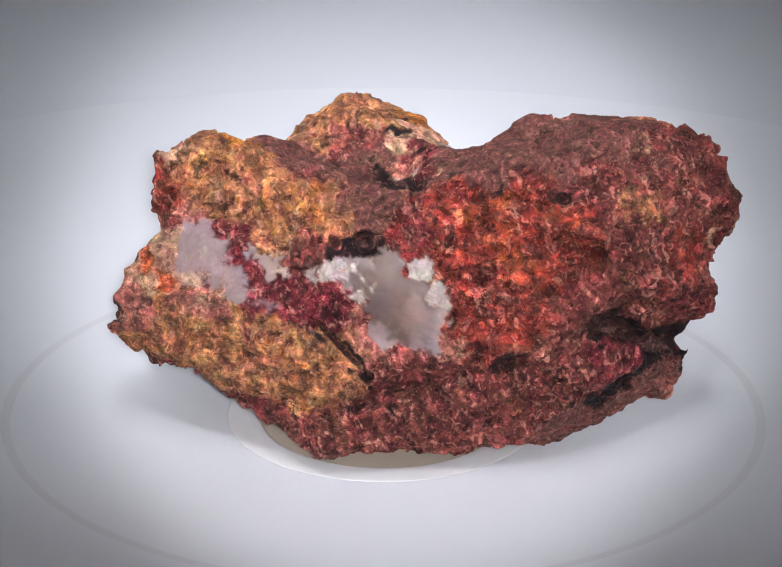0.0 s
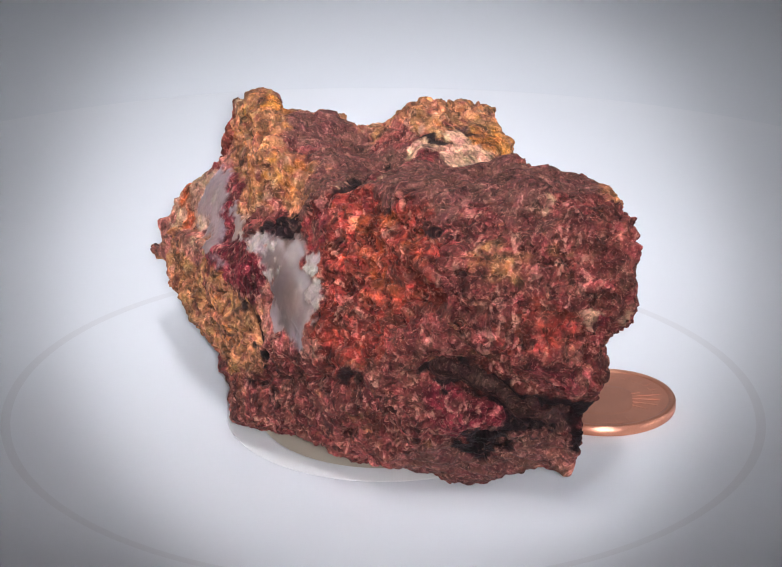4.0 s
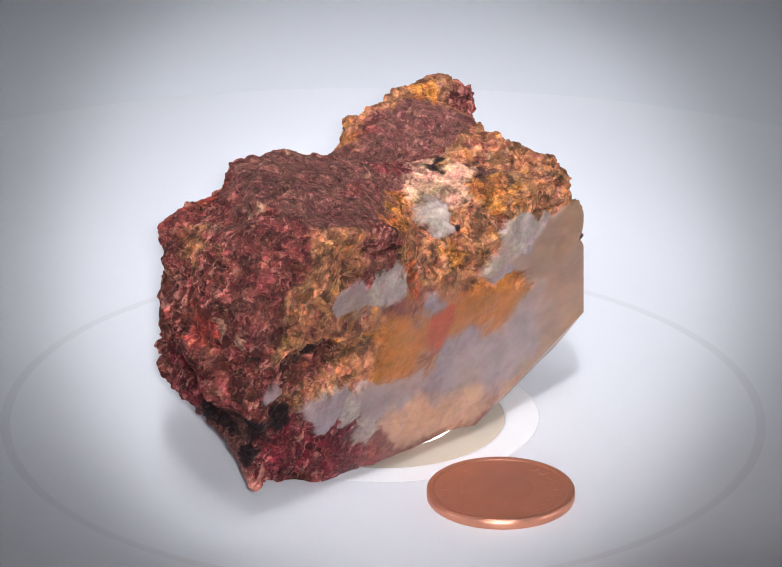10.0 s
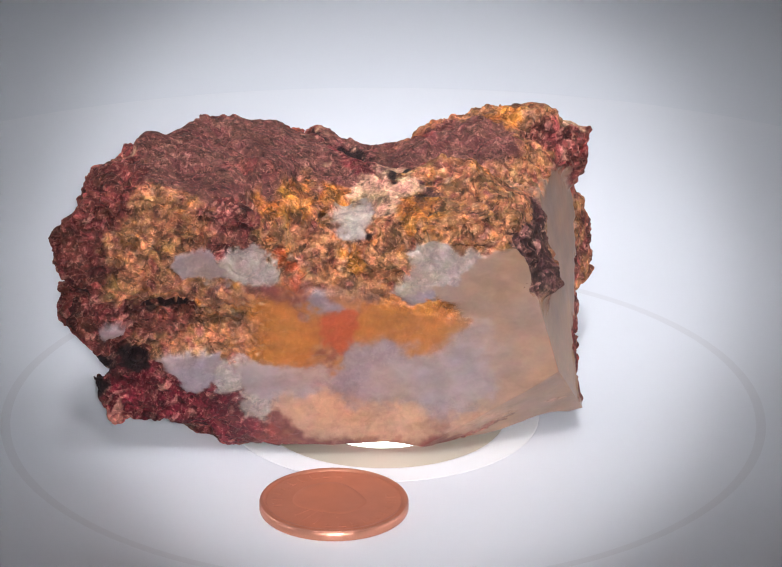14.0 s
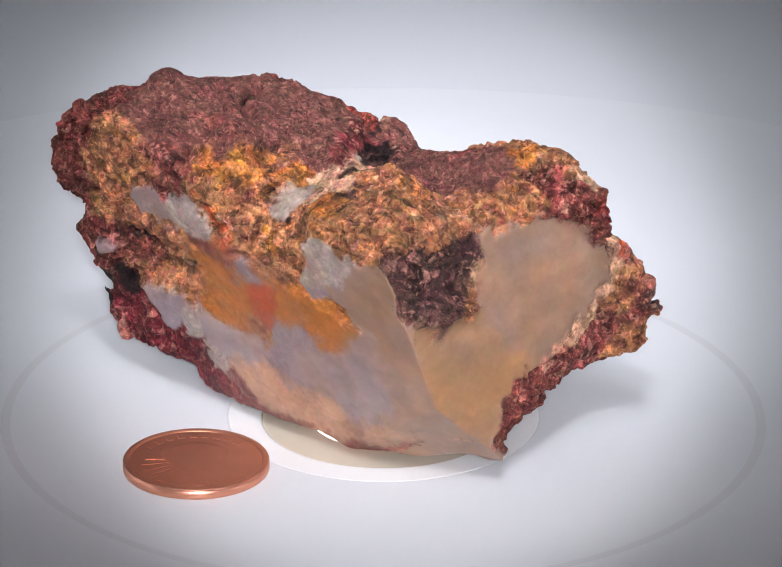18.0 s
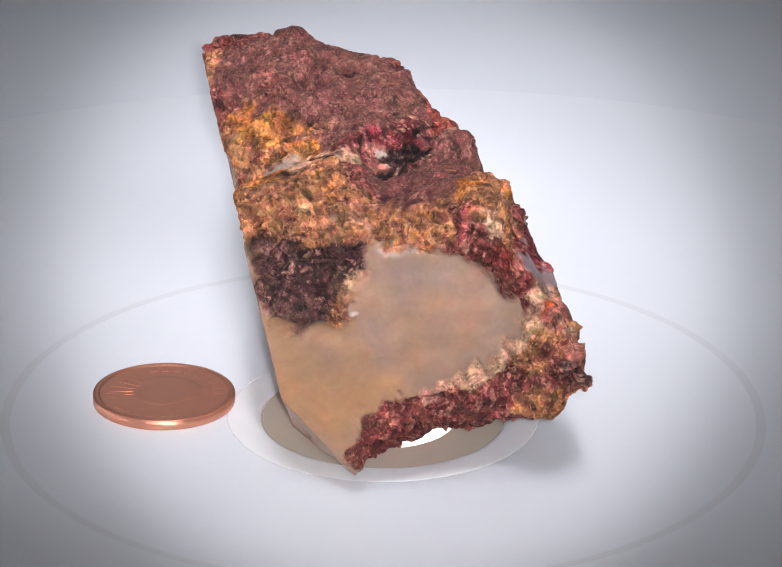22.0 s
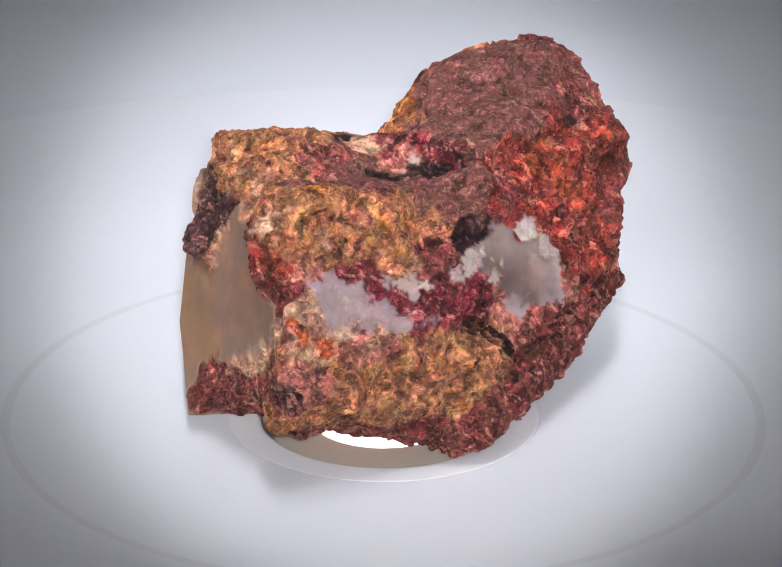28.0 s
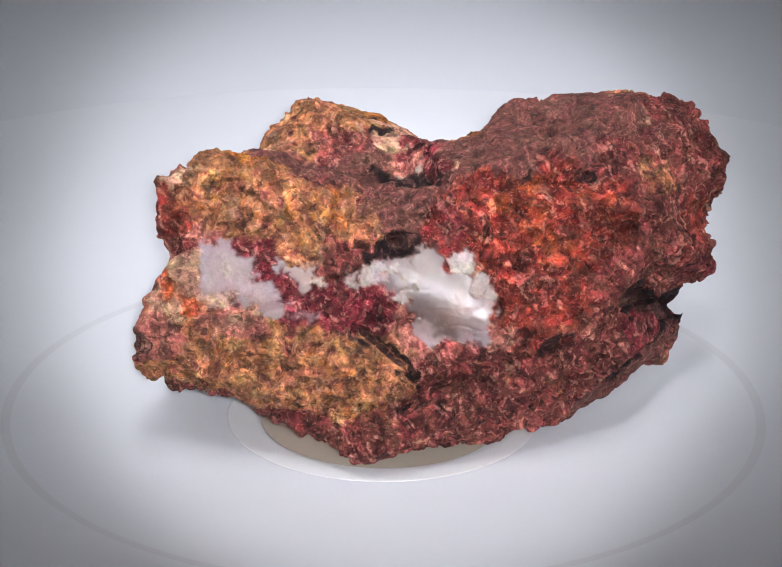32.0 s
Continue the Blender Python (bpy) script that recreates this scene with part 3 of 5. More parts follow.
patches("cream", (23.7, 9.5, 13.6, 1.1), (23.3, 10.6, 14.2, 1.1), (23.0, 11.7, 14.8, 1.1), (22.6, 12.8, 15.4, 1.1), (22.2, 13.9, 16.0, 1.1), (21.9, 15.0, 16.6, 1.1), (21.5, 15.9, 17.3, 1.1), (21.1, 16.8, 18.0, 1.1), (20.7, 17.7, 18.8, 1.1), (20.6, 18.6, 19.7, 1.1), (20.8, 19.6, 20.9, 1.1), (22.0, 20.7, 22.5, 1.1), (20.6, 21.5, 23.0, 1.1), (20.5, 22.4, 24.0, 1.1), (19.4, -5.9, 2.2, 0.9), (20.5, -6.4, 3.4, 0.9), (23.1, -6.7, 5.3, 0.9), (4.0, -13.2, 35.3, 0.9), (2.7, -12.4, 35.4, 0.9), (1.5, -11.6, 35.4, 0.9))
patches("cream", (-0.1, -10.8, 35.4, 0.9), (-1.4, -10.0, 35.4, 0.9), (21.4, 17.5, 36.8, 1.1), (19.3, 17.4, 35.7, 1.1), (17.2, 17.3, 34.6, 1.1), (15.3, 17.4, 33.6, 1.1), (13.5, 17.5, 32.7, 1.1), (20.1, 22.7, 26.7, 1.2), (19.0, 23.4, 26.2, 1.2), (17.3, 23.8, 25.5, 1.2), (13.5, 22.9, 23.7, 1.2), (12.2, 22.2, 23.2, 1.2), (11.1, 21.9, 22.7, 1.2), (9.8, 25.2, 23.7, 1.2), (8.8, 24.6, 23.0, 1.2), (19.1, 22.4, 27.3, 1.2), (-3.6, -13.0, 33.7, 0.9), (-3.1, -12.3, 34.1, 0.9), (-2.6, -11.6, 34.5, 0.9), (-2.1, -10.8, 34.9, 0.9))
patches("cream", (16.1, -2.1, 35.4, 0.9), (16.4, -1.5, 34.9, 0.9), (17.0, -1.2, 34.5, 0.9), (17.4, -0.6, 34.0, 0.9), (-7.3, -21.0, 30.9, 0.6), (-6.7, -20.5, 30.2, 0.6), (-6.0, -20.0, 29.6, 0.6), (-5.4, -19.4, 28.9, 0.6))
patches("red", (23.0, 18.4, 33.5, 1.5), (22.0, 18.6, 32.6, 1.5), (21.1, 18.7, 31.7, 1.5), (-15.8, 6.4, 36.6, 2.9), (-17.7, 5.3, 35.2, 2.9), (-19.6, 4.8, 34.0, 2.9), (-21.5, 4.5, 32.3, 2.9), (-23.4, 3.9, 30.4, 2.9), (-25.9, 2.5, 28.9, 2.9), (-28.3, 0.4, 27.2, 2.9), (-25.4, 4.0, 27.8, 2.9), (-22.5, 6.8, 28.1, 2.9), (-24.4, 6.3, 25.9, 2.9), (-26.2, 4.6, 23.2, 2.9), (-30.5, -2.7, 30.3, 2.9), (-31.1, -2.2, 33.0, 2.9), (-31.8, -1.4, 35.8, 2.9), (-16.7, 8.2, 33.6, 2.8), (-13.0, 8.5, 34.9, 2.8), (-15.3, 6.5, 35.3, 2.8))
patches("red", (-19.3, 5.0, 36.3, 2.8), (-19.3, 5.7, 33.7, 2.8), (-19.7, 6.4, 31.2, 2.8), (-21.2, 7.5, 28.5, 2.8), (-22.5, 8.6, 25.7, 2.8), (-24.3, 7.1, 25.3, 2.8), (-25.5, 5.5, 24.5, 2.8), (-24.7, 6.6, 22.9, 2.8), (-24.2, 7.7, 21.5, 2.8), (-24.1, -1.4, 38.2, 2.8), (-25.9, 0.0, 36.1, 2.8), (-26.3, 1.0, 33.5, 2.8), (-25.8, 1.7, 30.4, 2.8), (-37.1, -14.5, 27.7, 2.3), (-36.9, -16.5, 27.0, 2.3), (-37.1, -18.4, 26.5, 2.3), (-36.7, -17.2, 28.2, 2.3), (-36.9, -15.8, 30.2, 2.3), (-30.9, -3.3, 30.5, 2.3), (-36.8, -14.9, 27.8, 2.0))
patches("red", (-36.7, -15.8, 29.2, 2.0), (-37.0, -16.8, 30.7, 2.0), (-36.8, -15.1, 29.4, 2.0), (-37.0, -13.5, 28.1, 2.0), (-37.6, -11.9, 27.0, 2.0), (-29.5, 0.1, 35.8, 1.3), (-26.2, 1.1, 36.1, 1.3), (-22.5, 2.1, 36.3, 1.3), (-19.5, 3.0, 36.8, 1.3))
patches("maroon", (12.0, 19.1, 29.6, 1.3), (10.4, 18.7, 29.9, 1.3), (8.9, 17.9, 30.0, 1.3), (5.4, 19.8, 24.8, 1.3), (4.2, 19.8, 24.3, 1.3), (2.5, 22.0, 24.8, 1.3), (1.3, 21.3, 24.0, 1.3), (-0.0, 20.4, 23.8, 1.3), (-1.4, 19.9, 23.8, 1.3), (-2.9, 19.3, 23.8, 1.3), (2.5, 22.3, 22.3, 1.3), (0.9, 21.6, 22.2, 1.3), (-0.7, 20.7, 22.0, 1.3), (-2.4, 20.4, 22.1, 1.3), (11.5, 18.8, 29.9, 1.5), (10.1, 19.4, 28.8, 1.5), (8.3, 20.0, 27.8, 1.5), (-1.0, 19.8, 23.7, 1.5), (-3.3, 19.1, 24.1, 1.5), (-5.9, 18.5, 24.7, 1.5))
patches("maroon", (-7.9, 17.7, 24.9, 1.5), (-6.6, 18.0, 23.2, 1.5), (-5.9, 18.5, 21.7, 1.5), (-39.1, -19.2, 21.1, 1.7), (-39.1, -17.2, 22.0, 1.7), (-37.9, -15.6, 22.4, 1.7), (-36.7, -21.8, 28.0, 1.7), (-13.9, 10.0, 33.8, 2.0), (-13.3, 8.9, 34.4, 2.0), (-16.1, 6.7, 36.5, 2.0), (-24.0, 7.0, 25.9, 2.0), (-25.9, 5.1, 25.5, 2.0), (-26.0, 3.8, 24.3, 2.0), (-33.8, -4.4, 15.6, 2.0), (-34.3, -6.2, 15.2, 2.0), (-34.8, -7.9, 14.8, 2.0), (-29.7, -21.2, 10.3, 2.0), (-27.8, -20.8, 10.5, 2.0), (-25.9, -20.5, 10.7, 2.0), (-26.6, -20.5, 9.3, 2.0))
patches("maroon", (-27.3, -20.4, 7.9, 2.0), (-20.3, -19.0, 7.9, 2.0), (-18.7, -18.5, 7.0, 2.0), (-17.1, -17.1, 5.7, 2.0), (-5.8, -2.7, 37.6, 1.6), (7.9, 20.0, 27.9, 1.0), (-5.1, -1.6, 36.5, 1.2), (-4.1, -2.9, 36.9, 1.2), (-2.4, -4.0, 37.7, 1.2), (-0.5, -4.9, 38.5, 1.2), (-2.5, -4.0, 38.0, 1.2), (-4.6, -3.1, 37.4, 1.2), (-6.0, -1.9, 37.2, 1.2), (-6.5, -0.5, 37.3, 1.2), (-7.3, 0.9, 37.2, 1.2), (-8.4, 2.1, 37.1, 1.2))
patches("lavender", (14.3, 20.3, 28.6, 1.8), (10.3, 21.3, 25.2, 1.8), (9.1, 21.2, 23.8, 1.8), (7.3, 24.3, 23.9, 1.8), (12.2, 21.9, 24.6, 1.8), (12.1, 22.2, 24.4, 2.1), (10.5, 21.7, 23.5, 2.1), (3.6, 22.6, 25.0, 2.1), (1.0, 21.7, 22.8, 1.1), (-19.8, -24.4, 29.9, 1.2), (-18.6, -23.9, 29.0, 1.2), (-17.3, -23.4, 28.1, 1.2), (-4.8, -17.5, 24.2, 1.2), (7.9, -14.3, 24.4, 1.1), (-31.1, -22.7, 20.1, 1.2), (-20.8, -19.6, 13.5, 1.8), (-21.4, -19.9, 15.4, 1.8), (3.5, -13.8, 15.7, 1.7), (2.2, -13.5, 14.6, 1.7), (0.9, -13.8, 13.8, 1.7))
patches("lavender", (-0.4, -13.9, 12.9, 1.7), (9.7, 21.1, 25.3, 1.7), (9.7, 21.0, 25.5, 1.5), (10.6, 21.2, 26.3, 1.5), (11.6, 21.3, 27.0, 1.5), (10.1, 20.9, 25.7, 1.5), (8.6, 20.9, 24.6, 1.5), (7.2, 20.9, 23.5, 1.5))
patches("white", (12.3, 21.3, 27.0, 0.5), (11.8, 21.3, 26.9, 0.5), (11.2, 21.2, 26.8, 0.5), (10.7, 21.2, 26.7, 0.5), (10.2, 21.1, 26.6, 0.5), (9.8, 20.7, 26.3, 0.5), (2.4, 18.8, 26.0, 0.5), (2.0, 18.6, 26.2, 0.5), (1.6, 18.5, 26.4, 0.5), (1.1, 18.4, 26.6, 0.5), (-15.4, 10.1, 29.7, 0.8), (-15.9, 10.3, 29.0, 0.8), (-16.5, 10.6, 28.2, 0.8), (-18.7, 10.3, 26.5, 0.8), (-19.1, 10.5, 25.9, 0.8), (-19.4, 10.4, 25.2, 0.8), (-19.7, 10.6, 24.6, 0.8), (-8.3, 16.6, 25.7, 0.6), (-8.7, 16.4, 25.2, 0.6), (-9.0, 15.5, 24.4, 0.6))
patches("white", (-9.4, 15.3, 23.9, 0.6), (-4.0, -2.3, 35.5, 0.6), (-15.0, 10.4, 29.4, 0.7), (-15.9, 10.4, 29.0, 0.7), (-16.5, 10.4, 28.4, 0.7), (-17.2, 10.3, 27.9, 0.7), (-11.3, 14.6, 26.0, 0.7), (-1.1, -12.0, 34.4, 2.0), (-1.7, -14.3, 33.3, 2.0), (-12.9, -22.9, 29.6, 1.5), (8.5, -17.5, 29.9, 1.7), (10.1, -17.0, 30.1, 1.7), (11.7, -16.6, 30.2, 1.7), (10.2, -16.9, 29.4, 1.7), (8.7, -17.2, 28.6, 1.7), (7.3, -16.2, 27.3, 1.7), (-17.0, -18.6, 12.4, 1.3), (-13.3, -16.5, 7.9, 1.3), (-4.3, -1.2, 34.7, 0.8), (-8.4, 15.6, 27.4, 0.7))
patches("white", (-5.9, 16.9, 27.7, 0.7), (-3.3, 18.3, 27.9, 0.7), (-4.1, 17.6, 26.6, 0.7))
patches("rust", (18.2, 24.3, 24.6, 0.9), (17.6, 24.1, 23.8, 0.9), (16.9, 24.2, 23.2, 0.9), (16.3, 24.0, 22.5, 0.9), (15.3, 26.7, 20.2, 0.9), (-18.8, 4.0, 36.4, 1.3), (-19.8, 4.0, 35.1, 1.3), (-20.8, 4.3, 33.9, 1.3), (-21.8, 4.4, 32.6, 1.3), (-22.7, 3.8, 31.0, 1.3), (-24.2, 3.1, 30.4, 1.3), (-25.6, 2.2, 29.6, 1.3), (-27.1, 1.6, 29.0, 1.3), (-29.1, -2.4, 35.9, 1.3), (16.9, 24.0, 25.2, 0.9), (18.6, 24.2, 25.4, 0.9), (20.6, 24.4, 25.6, 0.9), (-24.6, 3.9, 28.8, 1.4), (-25.7, 3.3, 28.5, 1.4), (-26.5, 2.5, 28.0, 1.4))
patches("rust", (-17.9, 5.3, 36.5, 1.4), (-28.4, -0.1, 36.0, 1.4), (-19.1, 7.6, 29.7, 1.4), (-7.3, -19.3, 28.5, 1.1), (-2.3, -16.5, 21.0, 1.1), (-2.3, -16.5, 20.0, 1.1), (-2.3, -15.6, 18.6, 1.1), (6.4, -2.8, 36.8, 0.7), (19.2, 25.1, 23.6, 0.9), (-21.0, 1.1, 37.1, 1.6), (-21.5, 3.6, 36.3, 1.6), (-23.4, 2.5, 33.8, 1.6), (-21.0, 3.3, 34.4, 1.6), (-18.2, 5.0, 35.4, 1.6), (-9.0, -21.2, 31.1, 0.9), (-8.7, -20.7, 30.4, 0.9), (-8.3, -20.1, 29.6, 0.9), (-7.7, -19.8, 29.0, 0.9))
patches("pink", (17.1, 27.5, 17.7, 1.3), (17.7, 27.4, 19.0, 1.3), (18.3, 27.7, 20.5, 1.3), (13.4, 26.1, 20.8, 1.3), (11.9, 25.5, 20.6, 1.3), (10.4, 24.9, 20.4, 1.3), (8.9, 24.3, 20.3, 1.3), (7.4, 23.7, 20.1, 1.3), (-8.9, 16.5, 23.0, 0.8), (-9.4, 16.4, 22.2, 0.8), (-9.8, 16.3, 21.4, 0.8), (-10.3, 16.2, 20.6, 0.8), (-10.8, 16.1, 19.8, 0.8), (-20.7, 12.4, 19.1, 0.8), (-21.5, 12.4, 19.9, 0.8), (-22.2, 11.7, 20.4, 0.8), (-1.0, -2.1, 35.0, 1.0), (-1.9, -2.6, 35.0, 1.0), (-3.0, -2.4, 35.2, 1.0), (-4.0, -2.2, 35.4, 1.0))
patches("pink", (-5.1, -1.4, 35.9, 1.0), (20.3, 18.9, 30.1, 0.8), (17.4, 19.5, 30.2, 0.8), (15.8, 19.8, 29.8, 0.8), (-10.2, 16.4, 20.1, 0.8), (-10.6, 16.1, 19.4, 0.8), (-11.3, 16.0, 18.8, 0.8), (-12.0, 15.8, 18.2, 0.8), (-12.7, 15.7, 17.6, 0.8), (-22.6, 11.2, 19.2, 0.8), (-31.5, 4.0, 19.3, 0.8), (-32.1, -16.9, 9.6, 1.0), (-31.9, -17.8, 8.9, 1.0), (-32.2, -18.7, 8.5, 1.0), (-32.3, -19.6, 7.9, 1.0), (-30.5, -20.9, 5.9, 0.8), (13.9, -8.6, 2.7, 0.7), (14.7, -8.6, 2.9, 0.7), (15.5, -8.2, 2.8, 0.7), (16.3, -8.2, 3.0, 0.7))
patches("pink", (17.1, -7.8, 3.0, 0.7), (17.9, -7.8, 3.1, 0.7), (21.3, 24.4, 24.5, 0.9), (7.8, -2.2, 36.7, 0.9), (17.3, 18.5, 31.5, 1.2), (11.9, 25.7, 22.0, 1.6), (10.3, 25.0, 21.5, 1.6), (8.6, 24.3, 21.0, 1.6), (7.0, 23.6, 20.5, 1.6), (20.5, 28.7, 21.7, 1.6), (19.0, 28.1, 20.1, 1.6), (17.5, 27.4, 18.5, 1.6))
patches("brown", (15.6, 21.3, 9.8, 1.7), (13.8, 20.9, 9.2, 1.7), (11.8, 20.7, 8.7, 1.7), (9.9, 20.5, 8.2, 1.7), (7.9, 20.7, 7.9, 1.7), (6.1, 20.6, 7.5, 1.7), (4.3, 20.7, 7.3, 1.7), (2.3, 21.9, 7.5, 1.7), (0.6, 21.1, 6.9, 1.7), (-1.2, 20.7, 6.4, 1.7), (-2.9, 20.6, 6.1, 1.7), (-4.6, 20.5, 5.8, 1.7), (-6.3, 20.4, 5.5, 1.7), (-8.2, 20.5, 6.4, 1.7), (-10.0, 19.3, 6.7, 1.7), (-17.0, 14.0, 16.8, 2.8), (-18.8, 12.3, 13.4, 2.8), (-20.8, 12.2, 10.6, 2.8), (-22.5, 10.6, 12.2, 2.8), (-24.3, 9.1, 13.7, 2.8))
patches("brown", (-21.7, 11.0, 12.4, 2.8), (-19.2, 12.9, 11.2, 2.8), (-16.7, 15.1, 10.1, 2.8), (-14.4, 18.0, 9.3, 2.8), (-28.7, 1.8, 12.2, 2.8), (-30.9, 4.4, 15.7, 2.8), (-32.7, 3.3, 17.4, 2.8), (-34.8, -17.7, 35.9, 2.0), (-35.4, -13.3, 34.8, 2.0), (-36.0, -8.9, 33.7, 2.0), (-36.5, -5.8, 32.2, 2.0), (-36.7, -6.9, 28.9, 2.0), (-36.0, -6.2, 27.1, 2.0), (-34.8, -11.0, 22.9, 2.0), (-33.6, -15.7, 18.7, 2.0), (-33.5, -7.6, 19.9, 2.0), (9.0, -2.7, 37.0, 1.7), (7.4, -3.0, 37.2, 1.7), (5.8, -3.7, 37.2, 1.7), (6.9, -2.0, 36.2, 1.7))
patches("brown", (7.9, -0.4, 35.2, 1.7), (-0.9, 16.4, 28.9, 2.0), (0.9, 14.9, 29.4, 2.0), (1.4, 13.8, 30.5, 2.0), (5.4, 8.6, 36.8, 2.0), (-31.0, -5.8, 38.4, 2.8), (-29.0, -9.1, 38.2, 2.8), (-29.9, -11.4, 39.3, 2.8), (-32.0, -13.3, 38.6, 2.8), (-33.6, -15.4, 37.7, 2.8), (-33.8, -18.3, 38.1, 2.8), (-34.6, -21.0, 38.8, 2.8), (-34.6, -22.4, 36.2, 2.8), (-35.8, -23.3, 34.2, 2.8), (-36.4, -10.7, 33.3, 2.8), (-31.3, -1.3, 26.2, 2.8), (-34.7, -3.5, 26.6, 2.8), (-35.0, -6.6, 25.7, 2.8), (-36.0, -9.6, 25.1, 2.8), (-7.7, 20.5, 6.8, 2.5))
patches("brown", (-13.7, 18.7, 9.3, 2.5), (-16.1, 16.0, 9.9, 2.5), (-18.7, 13.4, 10.8, 2.5), (-21.7, 11.0, 11.8, 2.5), (-24.1, 9.2, 13.0, 2.5), (-26.5, 7.4, 14.1, 2.5), (-28.8, 5.6, 15.3, 2.5), (-31.5, 4.0, 16.6, 2.5), (-31.2, 2.2, 15.2, 2.5), (-32.3, 0.9, 14.5, 2.5), (-23.8, 7.6, 8.8, 2.5), (-35.0, -5.4, 34.6, 3.7), (-35.8, -8.8, 34.0, 3.7), (-36.4, -12.2, 33.3, 3.7), (-36.2, -15.3, 33.6, 3.7), (-36.0, -18.4, 33.9, 3.7), (-35.1, -21.4, 35.2, 3.7), (-34.3, -24.3, 36.6, 3.7), (-35.4, -23.0, 39.5, 3.7), (-32.4, -20.6, 40.7, 3.7))
patches("brown", (-33.2, -17.7, 39.3, 3.7), (-33.5, -14.6, 37.7, 3.7), (-37.8, -19.0, 24.0, 3.7), (-35.4, -22.2, 23.3, 3.7), (-29.2, 5.5, 15.8, 2.5), (-27.6, 4.7, 12.7, 2.5), (-27.5, 3.4, 10.4, 2.5), (-27.5, 5.6, 11.8, 2.5), (-24.8, 8.6, 11.9, 2.5), (-20.4, 12.3, 11.1, 2.5), (-37.9, -8.8, 28.2, 2.5), (-37.0, -18.1, 32.9, 2.1), (-36.9, -14.9, 32.6, 2.1), (-37.0, -11.8, 32.5, 2.1), (-36.6, -14.3, 33.0, 2.1), (-36.3, -16.7, 33.6, 2.1), (-36.0, -19.2, 34.1, 2.1), (-35.7, -21.7, 34.7, 2.1), (-37.3, -15.2, 26.8, 2.1), (-32.1, -26.3, 40.1, 2.5))
patches("brown", (-30.6, -25.6, 40.5, 2.5), (-29.1, -24.3, 40.6, 2.5), (-30.2, -27.4, 39.6, 2.5), (-31.4, -28.6, 37.9, 2.5), (-32.7, -28.1, 35.4, 2.5), (-33.1, -27.6, 33.1, 2.5), (-33.4, -27.3, 31.0, 2.5), (-14.7, -24.6, 38.2, 2.5), (-34.5, -24.7, 20.2, 2.5), (-23.2, -20.8, 20.0, 1.7), (-24.7, -21.0, 19.8, 1.7), (-26.2, -21.5, 19.8, 1.7), (-27.6, -21.8, 19.7, 1.7), (-20.0, -11.4, 0.9, 1.2), (-10.7, -15.5, 5.0, 1.2), (22.3, 14.9, 34.0, 1.7), (22.8, 16.2, 32.5, 1.7), (23.2, 17.5, 31.1, 1.7), (24.1, 19.2, 30.5, 1.7), (19.2, 20.3, 27.5, 1.7))
patches("brown", (19.7, 13.3, 36.2, 1.7), (25.5, 2.7, 9.8, 1.3), (25.1, 3.9, 10.4, 1.3), (24.6, 5.1, 10.9, 1.3), (24.5, 6.4, 11.7, 1.3), (24.3, 8.0, 11.9, 1.3), (24.0, 9.7, 12.1, 1.3), (23.7, 11.4, 12.3, 1.3), (23.4, 12.6, 12.7, 1.3), (23.1, 13.9, 13.2, 1.3), (22.8, 15.1, 13.7, 1.3), (22.2, 16.3, 14.0, 1.3), (21.9, 17.6, 14.4, 1.3), (21.9, 18.8, 14.9, 1.3), (22.0, 20.1, 15.5, 1.3), (23.1, 24.7, 16.6, 1.8), (26.6, -1.0, 5.2, 0.9), (26.6, -0.4, 5.9, 0.9), (26.5, 0.2, 6.6, 0.9), (26.2, 0.8, 7.2, 0.9))
patches("brown", (19.4, 19.1, 28.3, 1.2), (21.9, 23.1, 19.9, 1.8), (-12.4, -16.1, 41.0, 1.6), (-14.3, -16.7, 41.3, 1.6), (-17.0, -19.0, 40.9, 1.6), (-31.9, -28.9, 39.1, 1.5), (-30.4, -28.3, 38.2, 1.5), (-28.9, -27.7, 37.3, 1.5), (-15.3, -24.4, 36.7, 1.5))
# shade painted into holes, slits and cracks, and a small dark speck
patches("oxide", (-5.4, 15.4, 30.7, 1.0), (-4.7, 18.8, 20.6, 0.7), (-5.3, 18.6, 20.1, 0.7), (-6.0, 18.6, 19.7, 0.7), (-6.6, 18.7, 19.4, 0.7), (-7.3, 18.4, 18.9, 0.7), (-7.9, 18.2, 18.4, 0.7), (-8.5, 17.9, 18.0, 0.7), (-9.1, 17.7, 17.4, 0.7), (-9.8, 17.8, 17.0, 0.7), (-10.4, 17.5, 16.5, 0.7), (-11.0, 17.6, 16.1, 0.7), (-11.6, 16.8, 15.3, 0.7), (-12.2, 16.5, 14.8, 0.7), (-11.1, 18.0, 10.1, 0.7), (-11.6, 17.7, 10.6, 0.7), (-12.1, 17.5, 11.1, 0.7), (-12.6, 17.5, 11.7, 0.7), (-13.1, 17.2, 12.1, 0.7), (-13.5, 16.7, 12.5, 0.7))
